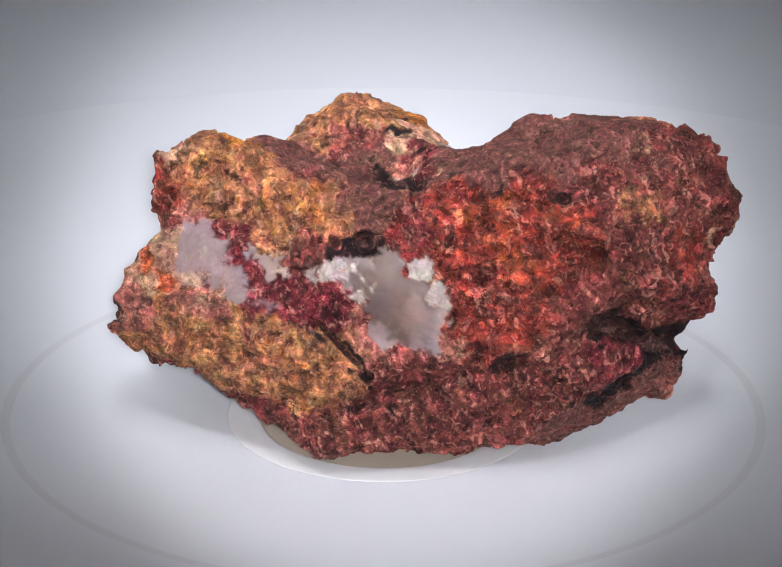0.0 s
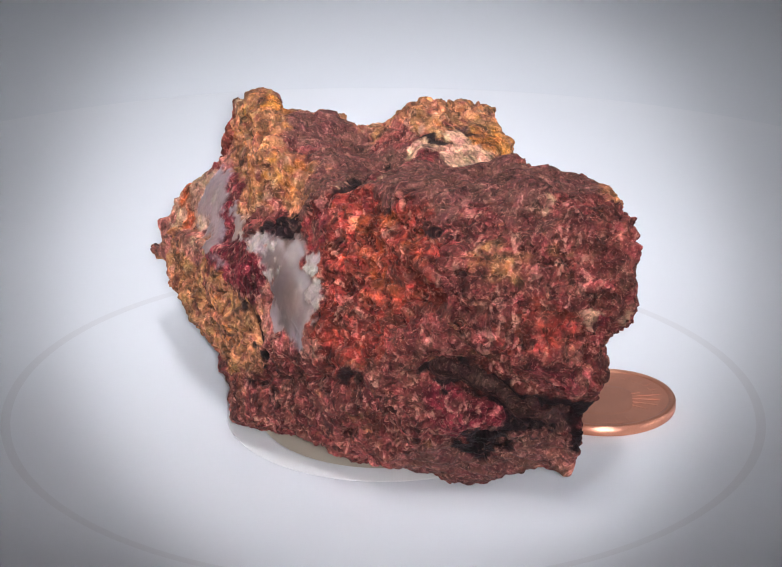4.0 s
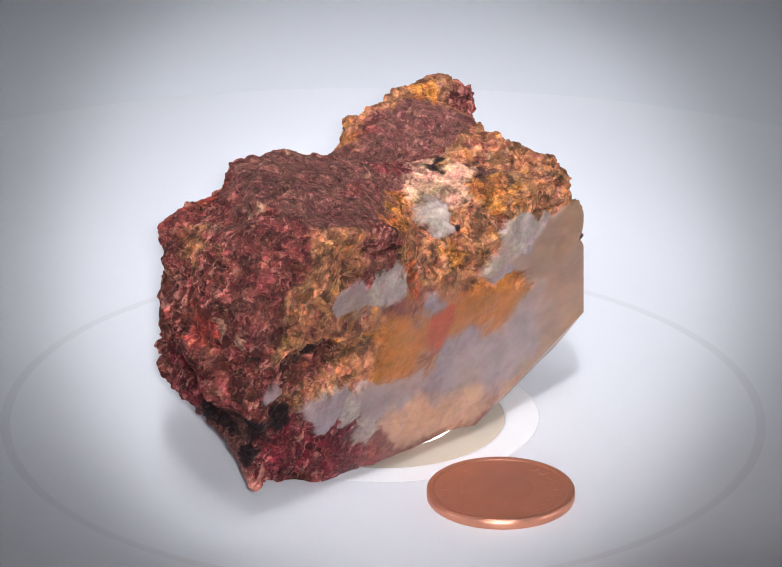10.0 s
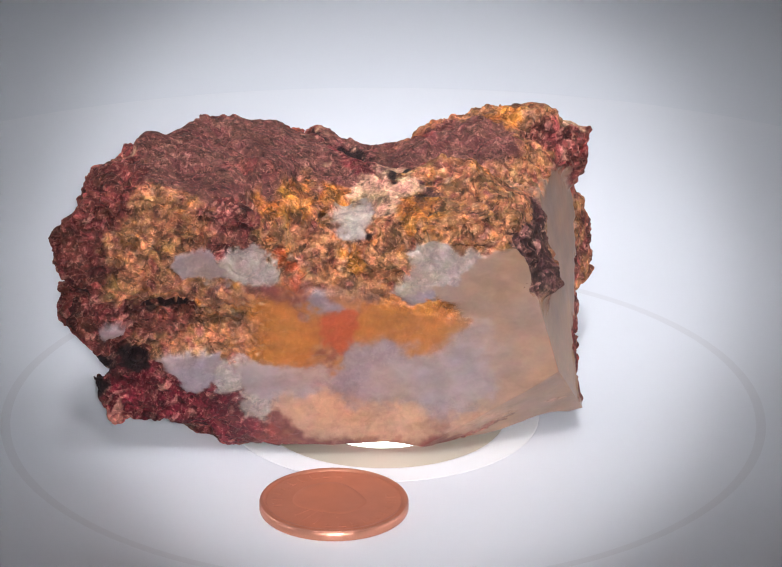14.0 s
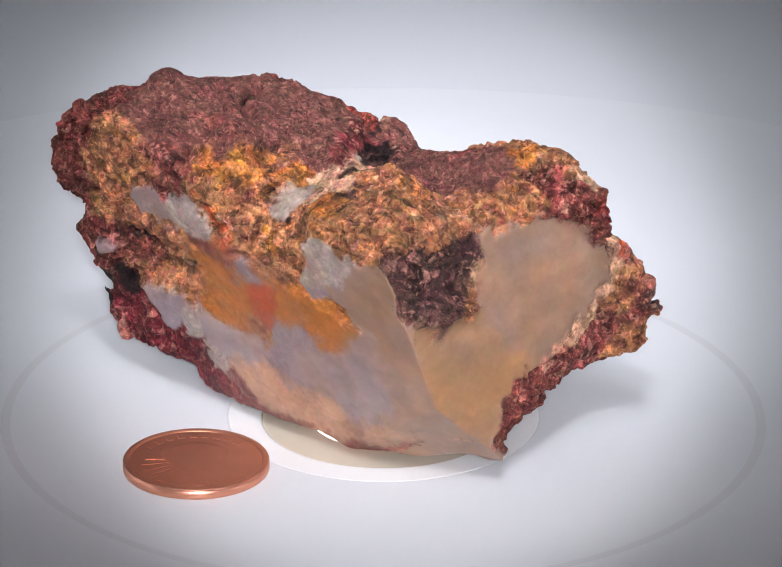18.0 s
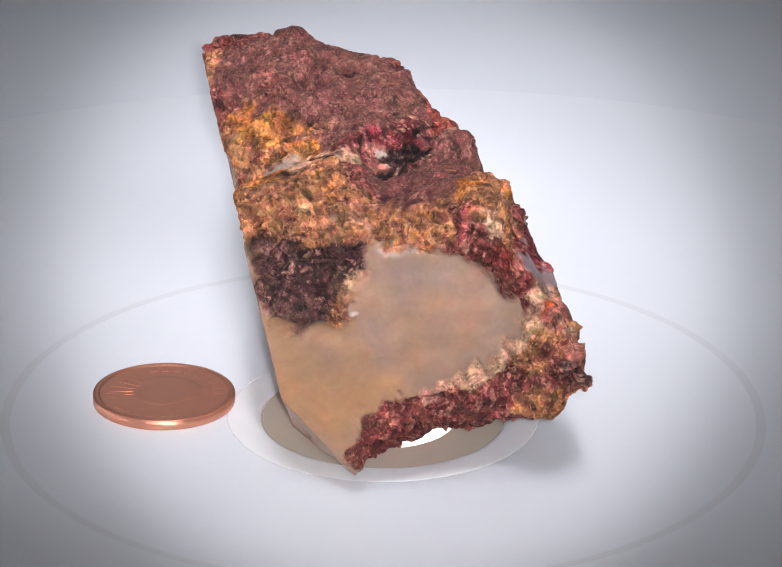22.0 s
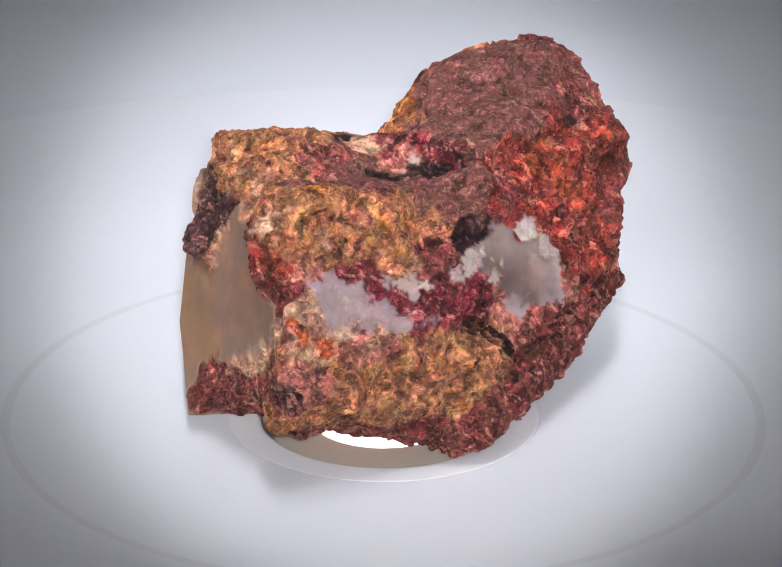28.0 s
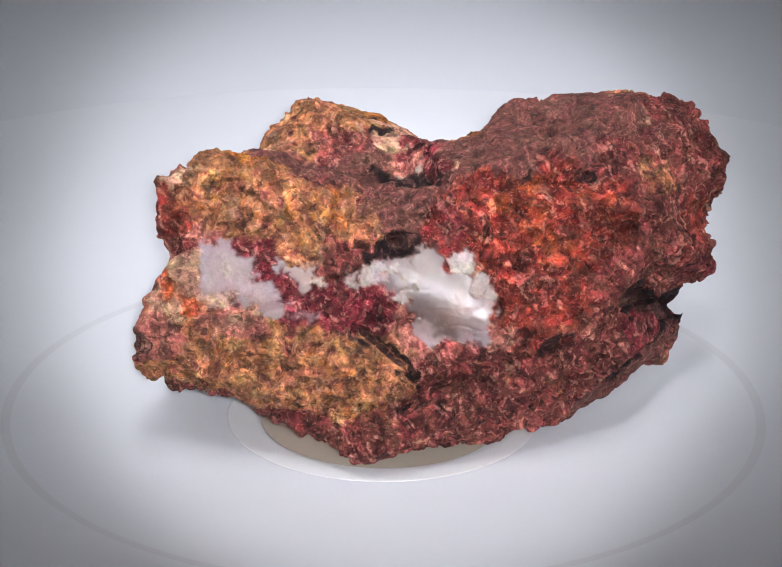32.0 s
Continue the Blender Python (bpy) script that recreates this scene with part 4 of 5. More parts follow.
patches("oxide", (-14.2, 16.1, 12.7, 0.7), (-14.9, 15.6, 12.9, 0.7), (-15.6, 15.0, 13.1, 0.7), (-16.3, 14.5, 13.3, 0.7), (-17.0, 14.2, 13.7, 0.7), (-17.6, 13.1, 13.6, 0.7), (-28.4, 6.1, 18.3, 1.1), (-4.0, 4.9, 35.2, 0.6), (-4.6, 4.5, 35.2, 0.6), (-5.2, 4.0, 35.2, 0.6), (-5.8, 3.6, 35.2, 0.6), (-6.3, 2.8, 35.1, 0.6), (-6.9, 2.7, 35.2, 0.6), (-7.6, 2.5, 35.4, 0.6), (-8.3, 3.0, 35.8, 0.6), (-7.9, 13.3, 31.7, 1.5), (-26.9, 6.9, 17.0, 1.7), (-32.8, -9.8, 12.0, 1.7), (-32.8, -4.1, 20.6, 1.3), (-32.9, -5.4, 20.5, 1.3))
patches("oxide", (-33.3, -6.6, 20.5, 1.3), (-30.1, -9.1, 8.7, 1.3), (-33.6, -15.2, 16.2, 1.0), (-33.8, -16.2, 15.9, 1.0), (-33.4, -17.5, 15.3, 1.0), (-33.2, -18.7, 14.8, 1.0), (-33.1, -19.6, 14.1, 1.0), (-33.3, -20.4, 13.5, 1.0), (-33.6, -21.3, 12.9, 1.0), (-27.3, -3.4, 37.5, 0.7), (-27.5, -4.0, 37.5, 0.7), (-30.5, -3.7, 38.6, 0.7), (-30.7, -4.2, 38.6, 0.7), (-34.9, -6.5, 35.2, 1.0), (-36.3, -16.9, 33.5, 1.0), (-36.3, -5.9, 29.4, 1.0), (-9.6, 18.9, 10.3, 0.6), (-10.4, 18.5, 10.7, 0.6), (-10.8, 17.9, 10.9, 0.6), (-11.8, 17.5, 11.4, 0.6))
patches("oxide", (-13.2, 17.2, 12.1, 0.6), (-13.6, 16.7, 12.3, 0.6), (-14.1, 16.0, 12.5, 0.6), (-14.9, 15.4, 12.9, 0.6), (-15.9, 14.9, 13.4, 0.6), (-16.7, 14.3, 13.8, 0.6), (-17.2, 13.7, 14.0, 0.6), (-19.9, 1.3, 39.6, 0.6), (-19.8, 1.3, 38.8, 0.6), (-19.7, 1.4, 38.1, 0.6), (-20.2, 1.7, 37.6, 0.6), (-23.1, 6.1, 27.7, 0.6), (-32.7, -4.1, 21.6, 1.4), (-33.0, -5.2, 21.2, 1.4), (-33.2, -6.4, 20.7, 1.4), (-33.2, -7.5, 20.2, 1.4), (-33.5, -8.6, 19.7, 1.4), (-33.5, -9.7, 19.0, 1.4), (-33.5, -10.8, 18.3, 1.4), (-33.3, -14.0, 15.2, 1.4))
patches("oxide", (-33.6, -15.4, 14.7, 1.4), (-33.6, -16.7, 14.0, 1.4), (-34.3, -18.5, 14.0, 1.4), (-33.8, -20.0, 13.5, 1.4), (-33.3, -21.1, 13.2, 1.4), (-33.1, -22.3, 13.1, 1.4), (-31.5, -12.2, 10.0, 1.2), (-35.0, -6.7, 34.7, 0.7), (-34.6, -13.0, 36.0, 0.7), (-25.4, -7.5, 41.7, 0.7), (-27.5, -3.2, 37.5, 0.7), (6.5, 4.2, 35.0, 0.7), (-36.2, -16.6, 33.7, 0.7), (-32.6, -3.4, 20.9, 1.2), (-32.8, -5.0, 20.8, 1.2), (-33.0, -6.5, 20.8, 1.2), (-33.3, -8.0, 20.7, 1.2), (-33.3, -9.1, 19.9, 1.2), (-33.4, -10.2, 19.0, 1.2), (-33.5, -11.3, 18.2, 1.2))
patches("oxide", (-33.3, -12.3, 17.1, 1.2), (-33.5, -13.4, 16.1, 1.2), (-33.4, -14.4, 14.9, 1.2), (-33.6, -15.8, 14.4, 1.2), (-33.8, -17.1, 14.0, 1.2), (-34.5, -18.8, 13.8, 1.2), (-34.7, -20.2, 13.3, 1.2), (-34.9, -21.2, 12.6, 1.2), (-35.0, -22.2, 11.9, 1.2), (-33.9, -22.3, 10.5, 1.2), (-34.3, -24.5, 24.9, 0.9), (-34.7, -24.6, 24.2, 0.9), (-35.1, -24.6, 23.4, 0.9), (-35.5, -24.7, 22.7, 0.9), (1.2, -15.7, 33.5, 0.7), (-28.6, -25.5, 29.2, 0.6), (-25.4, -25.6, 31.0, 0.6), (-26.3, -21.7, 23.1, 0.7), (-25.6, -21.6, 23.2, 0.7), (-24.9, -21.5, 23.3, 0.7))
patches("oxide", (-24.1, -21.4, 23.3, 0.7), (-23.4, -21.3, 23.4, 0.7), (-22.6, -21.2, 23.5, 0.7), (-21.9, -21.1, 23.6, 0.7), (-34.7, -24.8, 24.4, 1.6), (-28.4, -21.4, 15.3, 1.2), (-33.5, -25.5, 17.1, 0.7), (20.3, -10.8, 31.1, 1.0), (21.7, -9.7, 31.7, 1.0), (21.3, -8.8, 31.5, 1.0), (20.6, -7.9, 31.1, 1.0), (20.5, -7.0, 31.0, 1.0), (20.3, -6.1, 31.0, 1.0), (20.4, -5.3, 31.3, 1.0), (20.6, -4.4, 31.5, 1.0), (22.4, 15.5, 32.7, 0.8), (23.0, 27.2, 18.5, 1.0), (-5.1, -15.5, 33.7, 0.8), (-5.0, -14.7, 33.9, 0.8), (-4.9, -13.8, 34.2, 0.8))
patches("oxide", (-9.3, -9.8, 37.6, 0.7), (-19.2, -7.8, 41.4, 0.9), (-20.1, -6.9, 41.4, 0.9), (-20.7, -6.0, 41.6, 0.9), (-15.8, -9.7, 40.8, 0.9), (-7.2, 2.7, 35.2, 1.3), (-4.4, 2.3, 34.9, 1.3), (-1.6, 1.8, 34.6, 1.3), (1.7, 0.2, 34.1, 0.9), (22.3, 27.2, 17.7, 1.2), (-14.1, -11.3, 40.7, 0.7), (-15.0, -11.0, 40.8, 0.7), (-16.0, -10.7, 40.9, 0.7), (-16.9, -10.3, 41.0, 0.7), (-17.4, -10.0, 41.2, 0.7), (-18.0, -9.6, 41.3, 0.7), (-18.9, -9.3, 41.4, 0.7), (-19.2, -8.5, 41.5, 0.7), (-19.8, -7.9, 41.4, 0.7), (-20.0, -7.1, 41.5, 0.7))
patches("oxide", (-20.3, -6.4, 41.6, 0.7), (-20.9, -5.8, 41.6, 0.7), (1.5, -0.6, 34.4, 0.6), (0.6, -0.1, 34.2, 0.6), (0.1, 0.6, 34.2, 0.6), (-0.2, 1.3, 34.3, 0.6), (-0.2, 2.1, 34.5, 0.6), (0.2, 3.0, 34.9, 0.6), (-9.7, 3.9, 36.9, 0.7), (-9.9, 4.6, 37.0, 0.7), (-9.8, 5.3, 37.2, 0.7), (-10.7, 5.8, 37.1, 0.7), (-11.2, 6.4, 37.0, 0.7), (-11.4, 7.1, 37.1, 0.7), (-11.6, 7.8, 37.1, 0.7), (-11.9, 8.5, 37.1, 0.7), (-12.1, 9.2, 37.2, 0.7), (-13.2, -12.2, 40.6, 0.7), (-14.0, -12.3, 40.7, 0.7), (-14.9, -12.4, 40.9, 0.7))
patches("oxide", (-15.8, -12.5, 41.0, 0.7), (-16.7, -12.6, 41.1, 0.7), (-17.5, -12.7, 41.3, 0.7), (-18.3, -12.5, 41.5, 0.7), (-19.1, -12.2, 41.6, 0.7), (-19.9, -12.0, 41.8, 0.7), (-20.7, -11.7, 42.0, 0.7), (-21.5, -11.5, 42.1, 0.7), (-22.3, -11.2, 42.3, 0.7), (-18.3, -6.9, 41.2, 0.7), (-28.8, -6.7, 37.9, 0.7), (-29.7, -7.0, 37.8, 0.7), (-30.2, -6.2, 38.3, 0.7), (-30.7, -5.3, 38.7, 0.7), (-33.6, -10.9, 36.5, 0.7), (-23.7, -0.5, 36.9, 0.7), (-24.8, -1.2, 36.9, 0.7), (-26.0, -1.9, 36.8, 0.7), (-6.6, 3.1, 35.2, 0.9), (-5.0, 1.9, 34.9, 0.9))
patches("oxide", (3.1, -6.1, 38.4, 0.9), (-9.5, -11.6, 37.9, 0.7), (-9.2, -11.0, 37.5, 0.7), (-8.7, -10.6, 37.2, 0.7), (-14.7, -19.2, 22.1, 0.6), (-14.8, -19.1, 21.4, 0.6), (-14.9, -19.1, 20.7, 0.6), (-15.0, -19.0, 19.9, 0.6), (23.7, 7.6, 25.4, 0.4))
patches("dim_quartz", (-14.4, 14.1, 23.7, 2.5), (-16.9, 13.5, 22.6, 2.5), (-11.9, 14.7, 25.5, 2.5), (-18.6, 12.4, 23.2, 1.1))
patches("grey_quartz", (-19.3, 12.1, 22.8, 1.2), (-13.1, 14.4, 20.6, 1.2), (2.7, 18.5, 27.0, 1.0), (2.4, 18.9, 25.8, 1.0), (-16.2, 13.3, 23.6, 1.8), (-17.4, 13.4, 22.6, 1.8), (-18.6, 13.4, 21.6, 1.8), (-11.9, -17.6, 12.3, 1.6), (-10.0, -16.1, 12.0, 1.6), (-8.1, -15.5, 12.1, 1.6), (2.2, -13.2, 12.6, 2.8), (5.4, -12.5, 12.3, 2.8), (8.6, -11.3, 11.8, 2.8), (11.9, -10.8, 13.0, 2.8), (15.1, -10.1, 14.1, 2.8), (15.0, -11.1, 18.8, 2.8))
patches("mauve", (-13.8, -9.9, 40.5, 3.1), (-16.9, -11.4, 41.1, 3.1), (-20.0, -12.7, 41.9, 3.1), (-23.3, -12.4, 42.5, 3.1), (-26.5, -13.3, 42.7, 3.1), (-29.2, -13.2, 41.9, 3.1), (-31.5, -16.9, 39.5, 3.1), (-18.8, -1.1, 40.7, 3.1), (-15.7, -2.9, 40.0, 3.1), (-12.8, -4.0, 39.7, 3.1), (-9.3, -9.2, 37.7, 3.1), (7.3, 7.7, 37.4, 1.8), (6.8, 0.1, 34.4, 1.8), (5.1, -0.2, 34.4, 1.8), (3.3, -0.5, 34.4, 1.8), (0.9, 4.1, 35.3, 1.8), (-1.1, 6.1, 35.2, 1.8), (-3.2, 8.4, 35.2, 1.8), (-5.4, 8.8, 35.5, 1.8), (-7.6, 9.4, 35.9, 1.8))
patches("mauve", (-9.7, 8.9, 35.8, 1.8), (-22.4, -12.5, 42.4, 2.3), (-24.7, -14.0, 42.9, 2.3), (-28.3, -15.1, 44.0, 2.3), (-25.9, -13.1, 43.0, 2.3), (-25.4, -10.4, 42.8, 2.3), (-24.9, -7.7, 42.5, 2.3), (-27.3, -2.0, 7.0, 2.1), (-26.6, -4.9, 5.4, 2.1), (-25.6, -7.9, 3.7, 2.1), (-31.5, -14.0, 9.4, 2.1), (-32.1, -15.8, 9.8, 2.1), (-32.6, -17.6, 10.2, 2.1), (10.6, 1.7, 34.0, 1.6), (8.1, 1.0, 34.2, 1.6), (5.7, 0.3, 34.4, 1.6), (3.6, -0.4, 34.4, 1.6), (3.1, 1.1, 34.0, 1.6), (-0.5, 3.5, 35.0, 1.6), (-1.9, 5.3, 35.0, 1.6))
patches("mauve", (-21.4, -14.5, 42.3, 2.6), (-24.6, -17.2, 43.2, 2.6), (-20.3, -18.0, 40.9, 2.6), (-21.3, -20.3, 40.9, 2.6), (-22.7, -22.5, 41.0, 2.6), (-20.5, -19.2, 40.7, 2.6), (-25.2, -17.7, 43.3, 2.6), (-27.8, -15.7, 45.0, 2.6), (-16.9, -10.0, 41.1, 2.6), (-19.6, -7.8, 41.5, 2.6), (-22.0, -5.6, 41.9, 2.6), (-25.5, -2.7, 39.9, 2.6), (-26.1, -4.1, 5.2, 2.0), (-25.9, -6.3, 4.4, 2.0), (-25.7, -8.4, 3.6, 2.0), (-26.4, -10.8, 3.3, 2.0), (5.8, 7.8, 37.0, 2.0), (7.7, 5.6, 36.1, 2.0), (11.1, 3.8, 34.7, 2.0), (-21.8, -15.8, 42.6, 2.5))
patches("mauve", (-22.0, -18.2, 42.2, 2.5), (-19.6, -18.7, 40.6, 2.5), (-24.4, -18.7, 43.3, 2.5), (-22.3, -13.5, 42.4, 2.5), (-20.7, -8.6, 41.8, 2.5), (-23.4, -12.2, 42.6, 2.8), (-20.8, -12.6, 42.1, 2.8), (-18.3, -12.9, 41.5, 2.8), (-15.8, -11.4, 41.0, 2.8), (-13.3, -10.0, 40.4, 2.8), (-16.1, -14.7, 41.3, 2.8), (-18.9, -17.4, 41.5, 2.8), (-21.8, -18.6, 41.0, 2.8), (-19.3, -18.1, 40.6, 2.8), (-16.7, -20.0, 41.0, 2.8), (-14.2, -19.4, 40.1, 2.8), (-11.8, -17.2, 38.5, 2.8), (3.2, 4.9, 36.0, 2.8), (5.8, 6.1, 36.6, 2.8), (8.4, 7.1, 37.3, 2.8))
patches("mauve", (-8.3, -3.4, 38.5, 2.8), (-18.0, -21.7, 41.2, 3.7), (-19.8, -19.3, 40.6, 3.7), (-17.3, -16.3, 41.7, 3.7), (-14.1, -13.8, 40.9, 3.7), (-11.3, -11.4, 40.0, 3.7), (-13.7, -7.7, 40.3, 3.7), (-16.5, -4.1, 40.5, 3.7), (-14.0, -1.8, 39.8, 3.7), (-12.8, 0.4, 38.6, 3.7), (10.1, 7.7, 37.5, 2.3), (13.5, 5.9, 38.0, 2.3), (13.0, 3.6, 37.0, 2.3), (-8.4, 10.2, 34.4, 2.3), (-1.2, 9.9, 35.0, 1.8), (-2.8, 8.9, 34.6, 1.8), (-4.5, 8.5, 34.5, 1.8), (-6.3, 9.0, 34.7, 1.8))
patches("umber", (13.5, -14.6, 37.0, 1.1), (7.8, -12.0, 36.6, 1.1), (23.0, -8.5, 28.1, 2.2), (22.6, -7.0, 27.4, 2.2), (22.3, -5.4, 26.7, 2.2), (23.4, -6.6, 24.3, 2.2), (21.0, -10.7, 29.2, 2.2), (21.9, -8.1, 29.8, 2.2), (21.1, -5.6, 29.6, 2.2), (21.4, -3.0, 29.9, 2.2))
patches("tan_quartz", (18.9, -11.3, 18.9, 3.1), (20.3, -9.4, 15.3, 3.1), (21.7, -8.6, 12.1, 3.1), (13.1, -13.7, 23.4, 2.1), (15.3, -13.6, 25.0, 2.1), (17.5, -14.4, 26.9, 2.1), (21.8, -7.4, 6.9, 1.5), (22.8, 2.3, 26.6, 3.1), (23.1, 5.2, 26.9, 3.1), (23.4, 8.1, 27.2, 3.1), (22.8, 10.5, 27.1, 3.1), (20.6, 12.8, 26.3, 3.1), (23.4, 4.9, 21.5, 3.1), (21.8, 7.3, 21.0, 3.1), (21.6, 9.8, 21.0, 3.1), (21.1, 12.3, 21.6, 3.1), (20.3, 14.8, 22.1, 3.1))
patches("amber", (25.0, -5.1, 17.5, 3.1), (25.3, -3.1, 17.0, 3.1), (24.6, -1.3, 16.1, 3.1), (25.2, -1.9, 14.3, 3.1), (25.4, -2.5, 12.2, 3.1), (24.3, -6.5, 20.5, 3.1), (23.3, 8.7, 27.2, 1.7))
patches("smoke", (21.3, 2.7, 30.1, 2.3), (21.3, 4.9, 29.5, 2.3), (21.2, 7.2, 29.0, 2.3), (20.4, 17.3, 25.0, 2.3), (22.1, 11.2, 18.5, 2.3))
# the spalled lower corner is pale
for x, y in ((24, -8), (24, -4.5), (22, -8), (22, -5), (20, -9), (20, -6), (18, -9), (18, -7), (24.5, -2.8), (22, -3), (20, -4), (25.5, -6), (18, -5), (16, -8)):
    patches("tan_quartz", (x, y, (0.447 * x - 0.662 * y - 9.7) / 0.602, 1.7))

COLOURS = {
    "brown": (0.132, 0.033, 0.029), "mauve": (0.116, 0.045, 0.037), "red": (0.189, 0.027, 0.018),
    "ochre": (0.285, 0.132, 0.056), "gold": (0.361, 0.139, 0.023), "cream": (0.405, 0.255, 0.158),
    "rust": (0.334, 0.069, 0.019), "lavender": (0.235, 0.198, 0.200), "maroon": (0.110, 0.013, 0.020),
    # umber and the near-black also hold the painted shade of cavities
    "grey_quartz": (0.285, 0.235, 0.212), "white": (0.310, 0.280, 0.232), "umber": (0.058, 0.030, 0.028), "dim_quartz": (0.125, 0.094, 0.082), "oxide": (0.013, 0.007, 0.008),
    "pink": (0.273, 0.101, 0.075), "tan_quartz": (0.285, 0.195, 0.128),
    "amber": (0.310, 0.195, 0.100), "smoke": (0.235, 0.170, 0.115),
}
RELIEF = {"brown": 1.0, "mauve": 0.75, "red": 1.0, "ochre": 0.9, "gold": 0.8, "cream": 0.6, "rust": 0.5, "lavender": 0.03,
          "maroon": 0.5, "grey_quartz": 0.04, "white": 0.25, "oxide": 0.35, "umber": 0.8, "dim_quartz": 0.03, "pink": 0.5, "tan_quartz": 0.02, "amber": 0.03, "smoke": 0.02}
FLATNESS = {"lavender": 0.9, "dim_quartz": 1.0, "grey_quartz": 1.0, "tan_quartz": 1.0, "amber": 1.0, "smoke": 1.0, "white": 0.75, "cream": 0.2, "mauve": 0.1, "pink": 0.15, "ochre": 0.08}
# saw cuts: normal and distance from the axis in mm
CUTS = [((0.222, -0.950, -0.220), 11.9), ((0.977, 0.029, 0.210), 27.0)]
SPALL = ((0.447, -0.662, -0.602), 9.7)
# which minerals make up which part
PARTS = [
    ("chalcedony", ("lavender", "grey_quartz", "dim_quartz", "tan_quartz", "white", "amber", "smoke"), "pale translucent tan and grey chalcedony"),
    ("ochre_crust", ("ochre", "gold", "cream", "rust"), "grainy yellow-ochre crust"),
    ("red_matrix", ("red", "maroon", "pink"), "coarse rust-red crystalline rock"),
    ("brown_matrix", ("brown", "mauve", "oxide", "umber"), "rough purplish-brown rock with dark pits"),
]
STEP = 0.6
LOW = np.array((-44.0, -34.0, -2.0))
SHAPE = (130, 115, 82)
GROW = 0.14


def stone_material():
    mat, nt, bsdf = nodes_of("stone")
    link = nt.links.new

    def node(kind, **inputs):
        n = nt.nodes.new(kind)
        for k, v in inputs.items():
            n.inputs[k].default_value = v
        return n

    def sums(op, a, b, clamp=False):
        n = nt.nodes.new("ShaderNodeMath")
        n.operation, n.use_clamp = op, clamp
        for i, x in enumerate((a, b)):
            if isinstance(x, (int, float)):
                n.inputs[i].default_value = x
            else:
                link(x, n.inputs[i])
        return n.outputs[0]

    tint = nt.nodes.new("ShaderNodeAttribute")
    tint.attribute_name = "tint"
    even = nt.nodes.new("ShaderNodeAttribute")
    even.attribute_name = "evenness"
    co = nt.nodes.new("ShaderNodeTexCoord")
    texs = []
    for scale, detail, rough, bend in ((300, 4, 0.6, 0.0), (1300, 3, 0.6, 0.9), (3000, 2, 0.6, 0.4), (900, 2, 0.5, 1.2), (700, 3, 0.6, 0.8), (520, 3, 0.6, 0.5), (420, 4, 0.65, 0.6)):
        n = node("ShaderNodeTexNoise", Scale=scale, Detail=detail, Roughness=rough, Distortion=bend)
        link(co.outputs["Object"], n.inputs["Vector"])
        texs.append(n.outputs["Fac"])
    coarse = sums("SUBTRACT", 1.0, even.outputs["Fac"])
    # value: mottling at three scales, strong on rough rock, faint and broad on quartz
    v = sums("ADD", sums("MULTIPLY", sums("SUBTRACT", texs[1], 0.5), 3.8), sums("MULTIPLY", sums("SUBTRACT", texs[2], 0.5), 0.5))
    v = sums("MULTIPLY", v, sums("ADD", sums("MULTIPLY", coarse, 0.94), 0.06))
    v = sums("ADD", v, sums("MULTIPLY", sums("SUBTRACT", texs[0], 0.5), sums("ADD", sums("MULTIPLY", coarse, 1.4), 0.8)))
    # dark specks for small pits, sunk into the bump too
    speck = sums("MULTIPLY", sums("SUBTRACT", texs[4], 0.555), 16.0, True)
    v = sums("SUBTRACT", v, sums("MULTIPLY", sums("MULTIPLY", speck, coarse), 1.3))
    v = sums("POWER", 2.0, v)
    # hue: from crimson to orange in grains
    hue = nt.nodes.new("ShaderNodeMix")
    hue.data_type = "RGBA"
    hue.inputs["A"].default_value, hue.inputs["B"].default_value = (1.10, 0.80, 0.95, 1), (1.0, 1.03, 0.95, 1)
    link(sums("ADD", sums("MULTIPLY", sums("MULTIPLY", sums("SUBTRACT", texs[5], 0.5), 4.0), sums("ADD", sums("MULTIPLY", coarse, 0.75), 0.25)), 0.5, True), hue.inputs["Factor"])
    hued = nt.nodes.new("ShaderNodeVectorMath")
    hued.operation = "MULTIPLY"
    link(tint.outputs["Color"], hued.inputs[0])
    link(hue.outputs["Result"], hued.inputs[1])
    mul = nt.nodes.new("ShaderNodeVectorMath")
    mul.operation = "SCALE"
    link(hued.outputs[0], mul.inputs[0])
    link(v, mul.inputs["Scale"])
    # dusty pinkish patches, not on the near-black pit colour
    split = nt.nodes.new("ShaderNodeSeparateColor")
    link(tint.outputs["Color"], split.inputs["Color"])
    coat = sums("MULTIPLY", coarse, sums("SUBTRACT", sums("MULTIPLY", split.outputs["Red"], 18.0), 0.4, True))
    dust = nt.nodes.new("ShaderNodeMix")
    dust.data_type = "RGBA"
    link(sums("MULTIPLY", sums("MULTIPLY", sums("SUBTRACT", texs[6], 0.5), 5.0, True), sums("MULTIPLY", coat, 0.32)), dust.inputs["Factor"])
    link(mul.outputs[0], dust.inputs["A"])
    dust.inputs["B"].default_value = (0.26, 0.105, 0.072, 1)
    # pale crystal flakes, thin and curled
    pick = sums("SUBTRACT", 1.0, sums("MULTIPLY", sums("ABSOLUTE", sums("SUBTRACT", texs[3], 0.5), 0.0), 26.0), True)
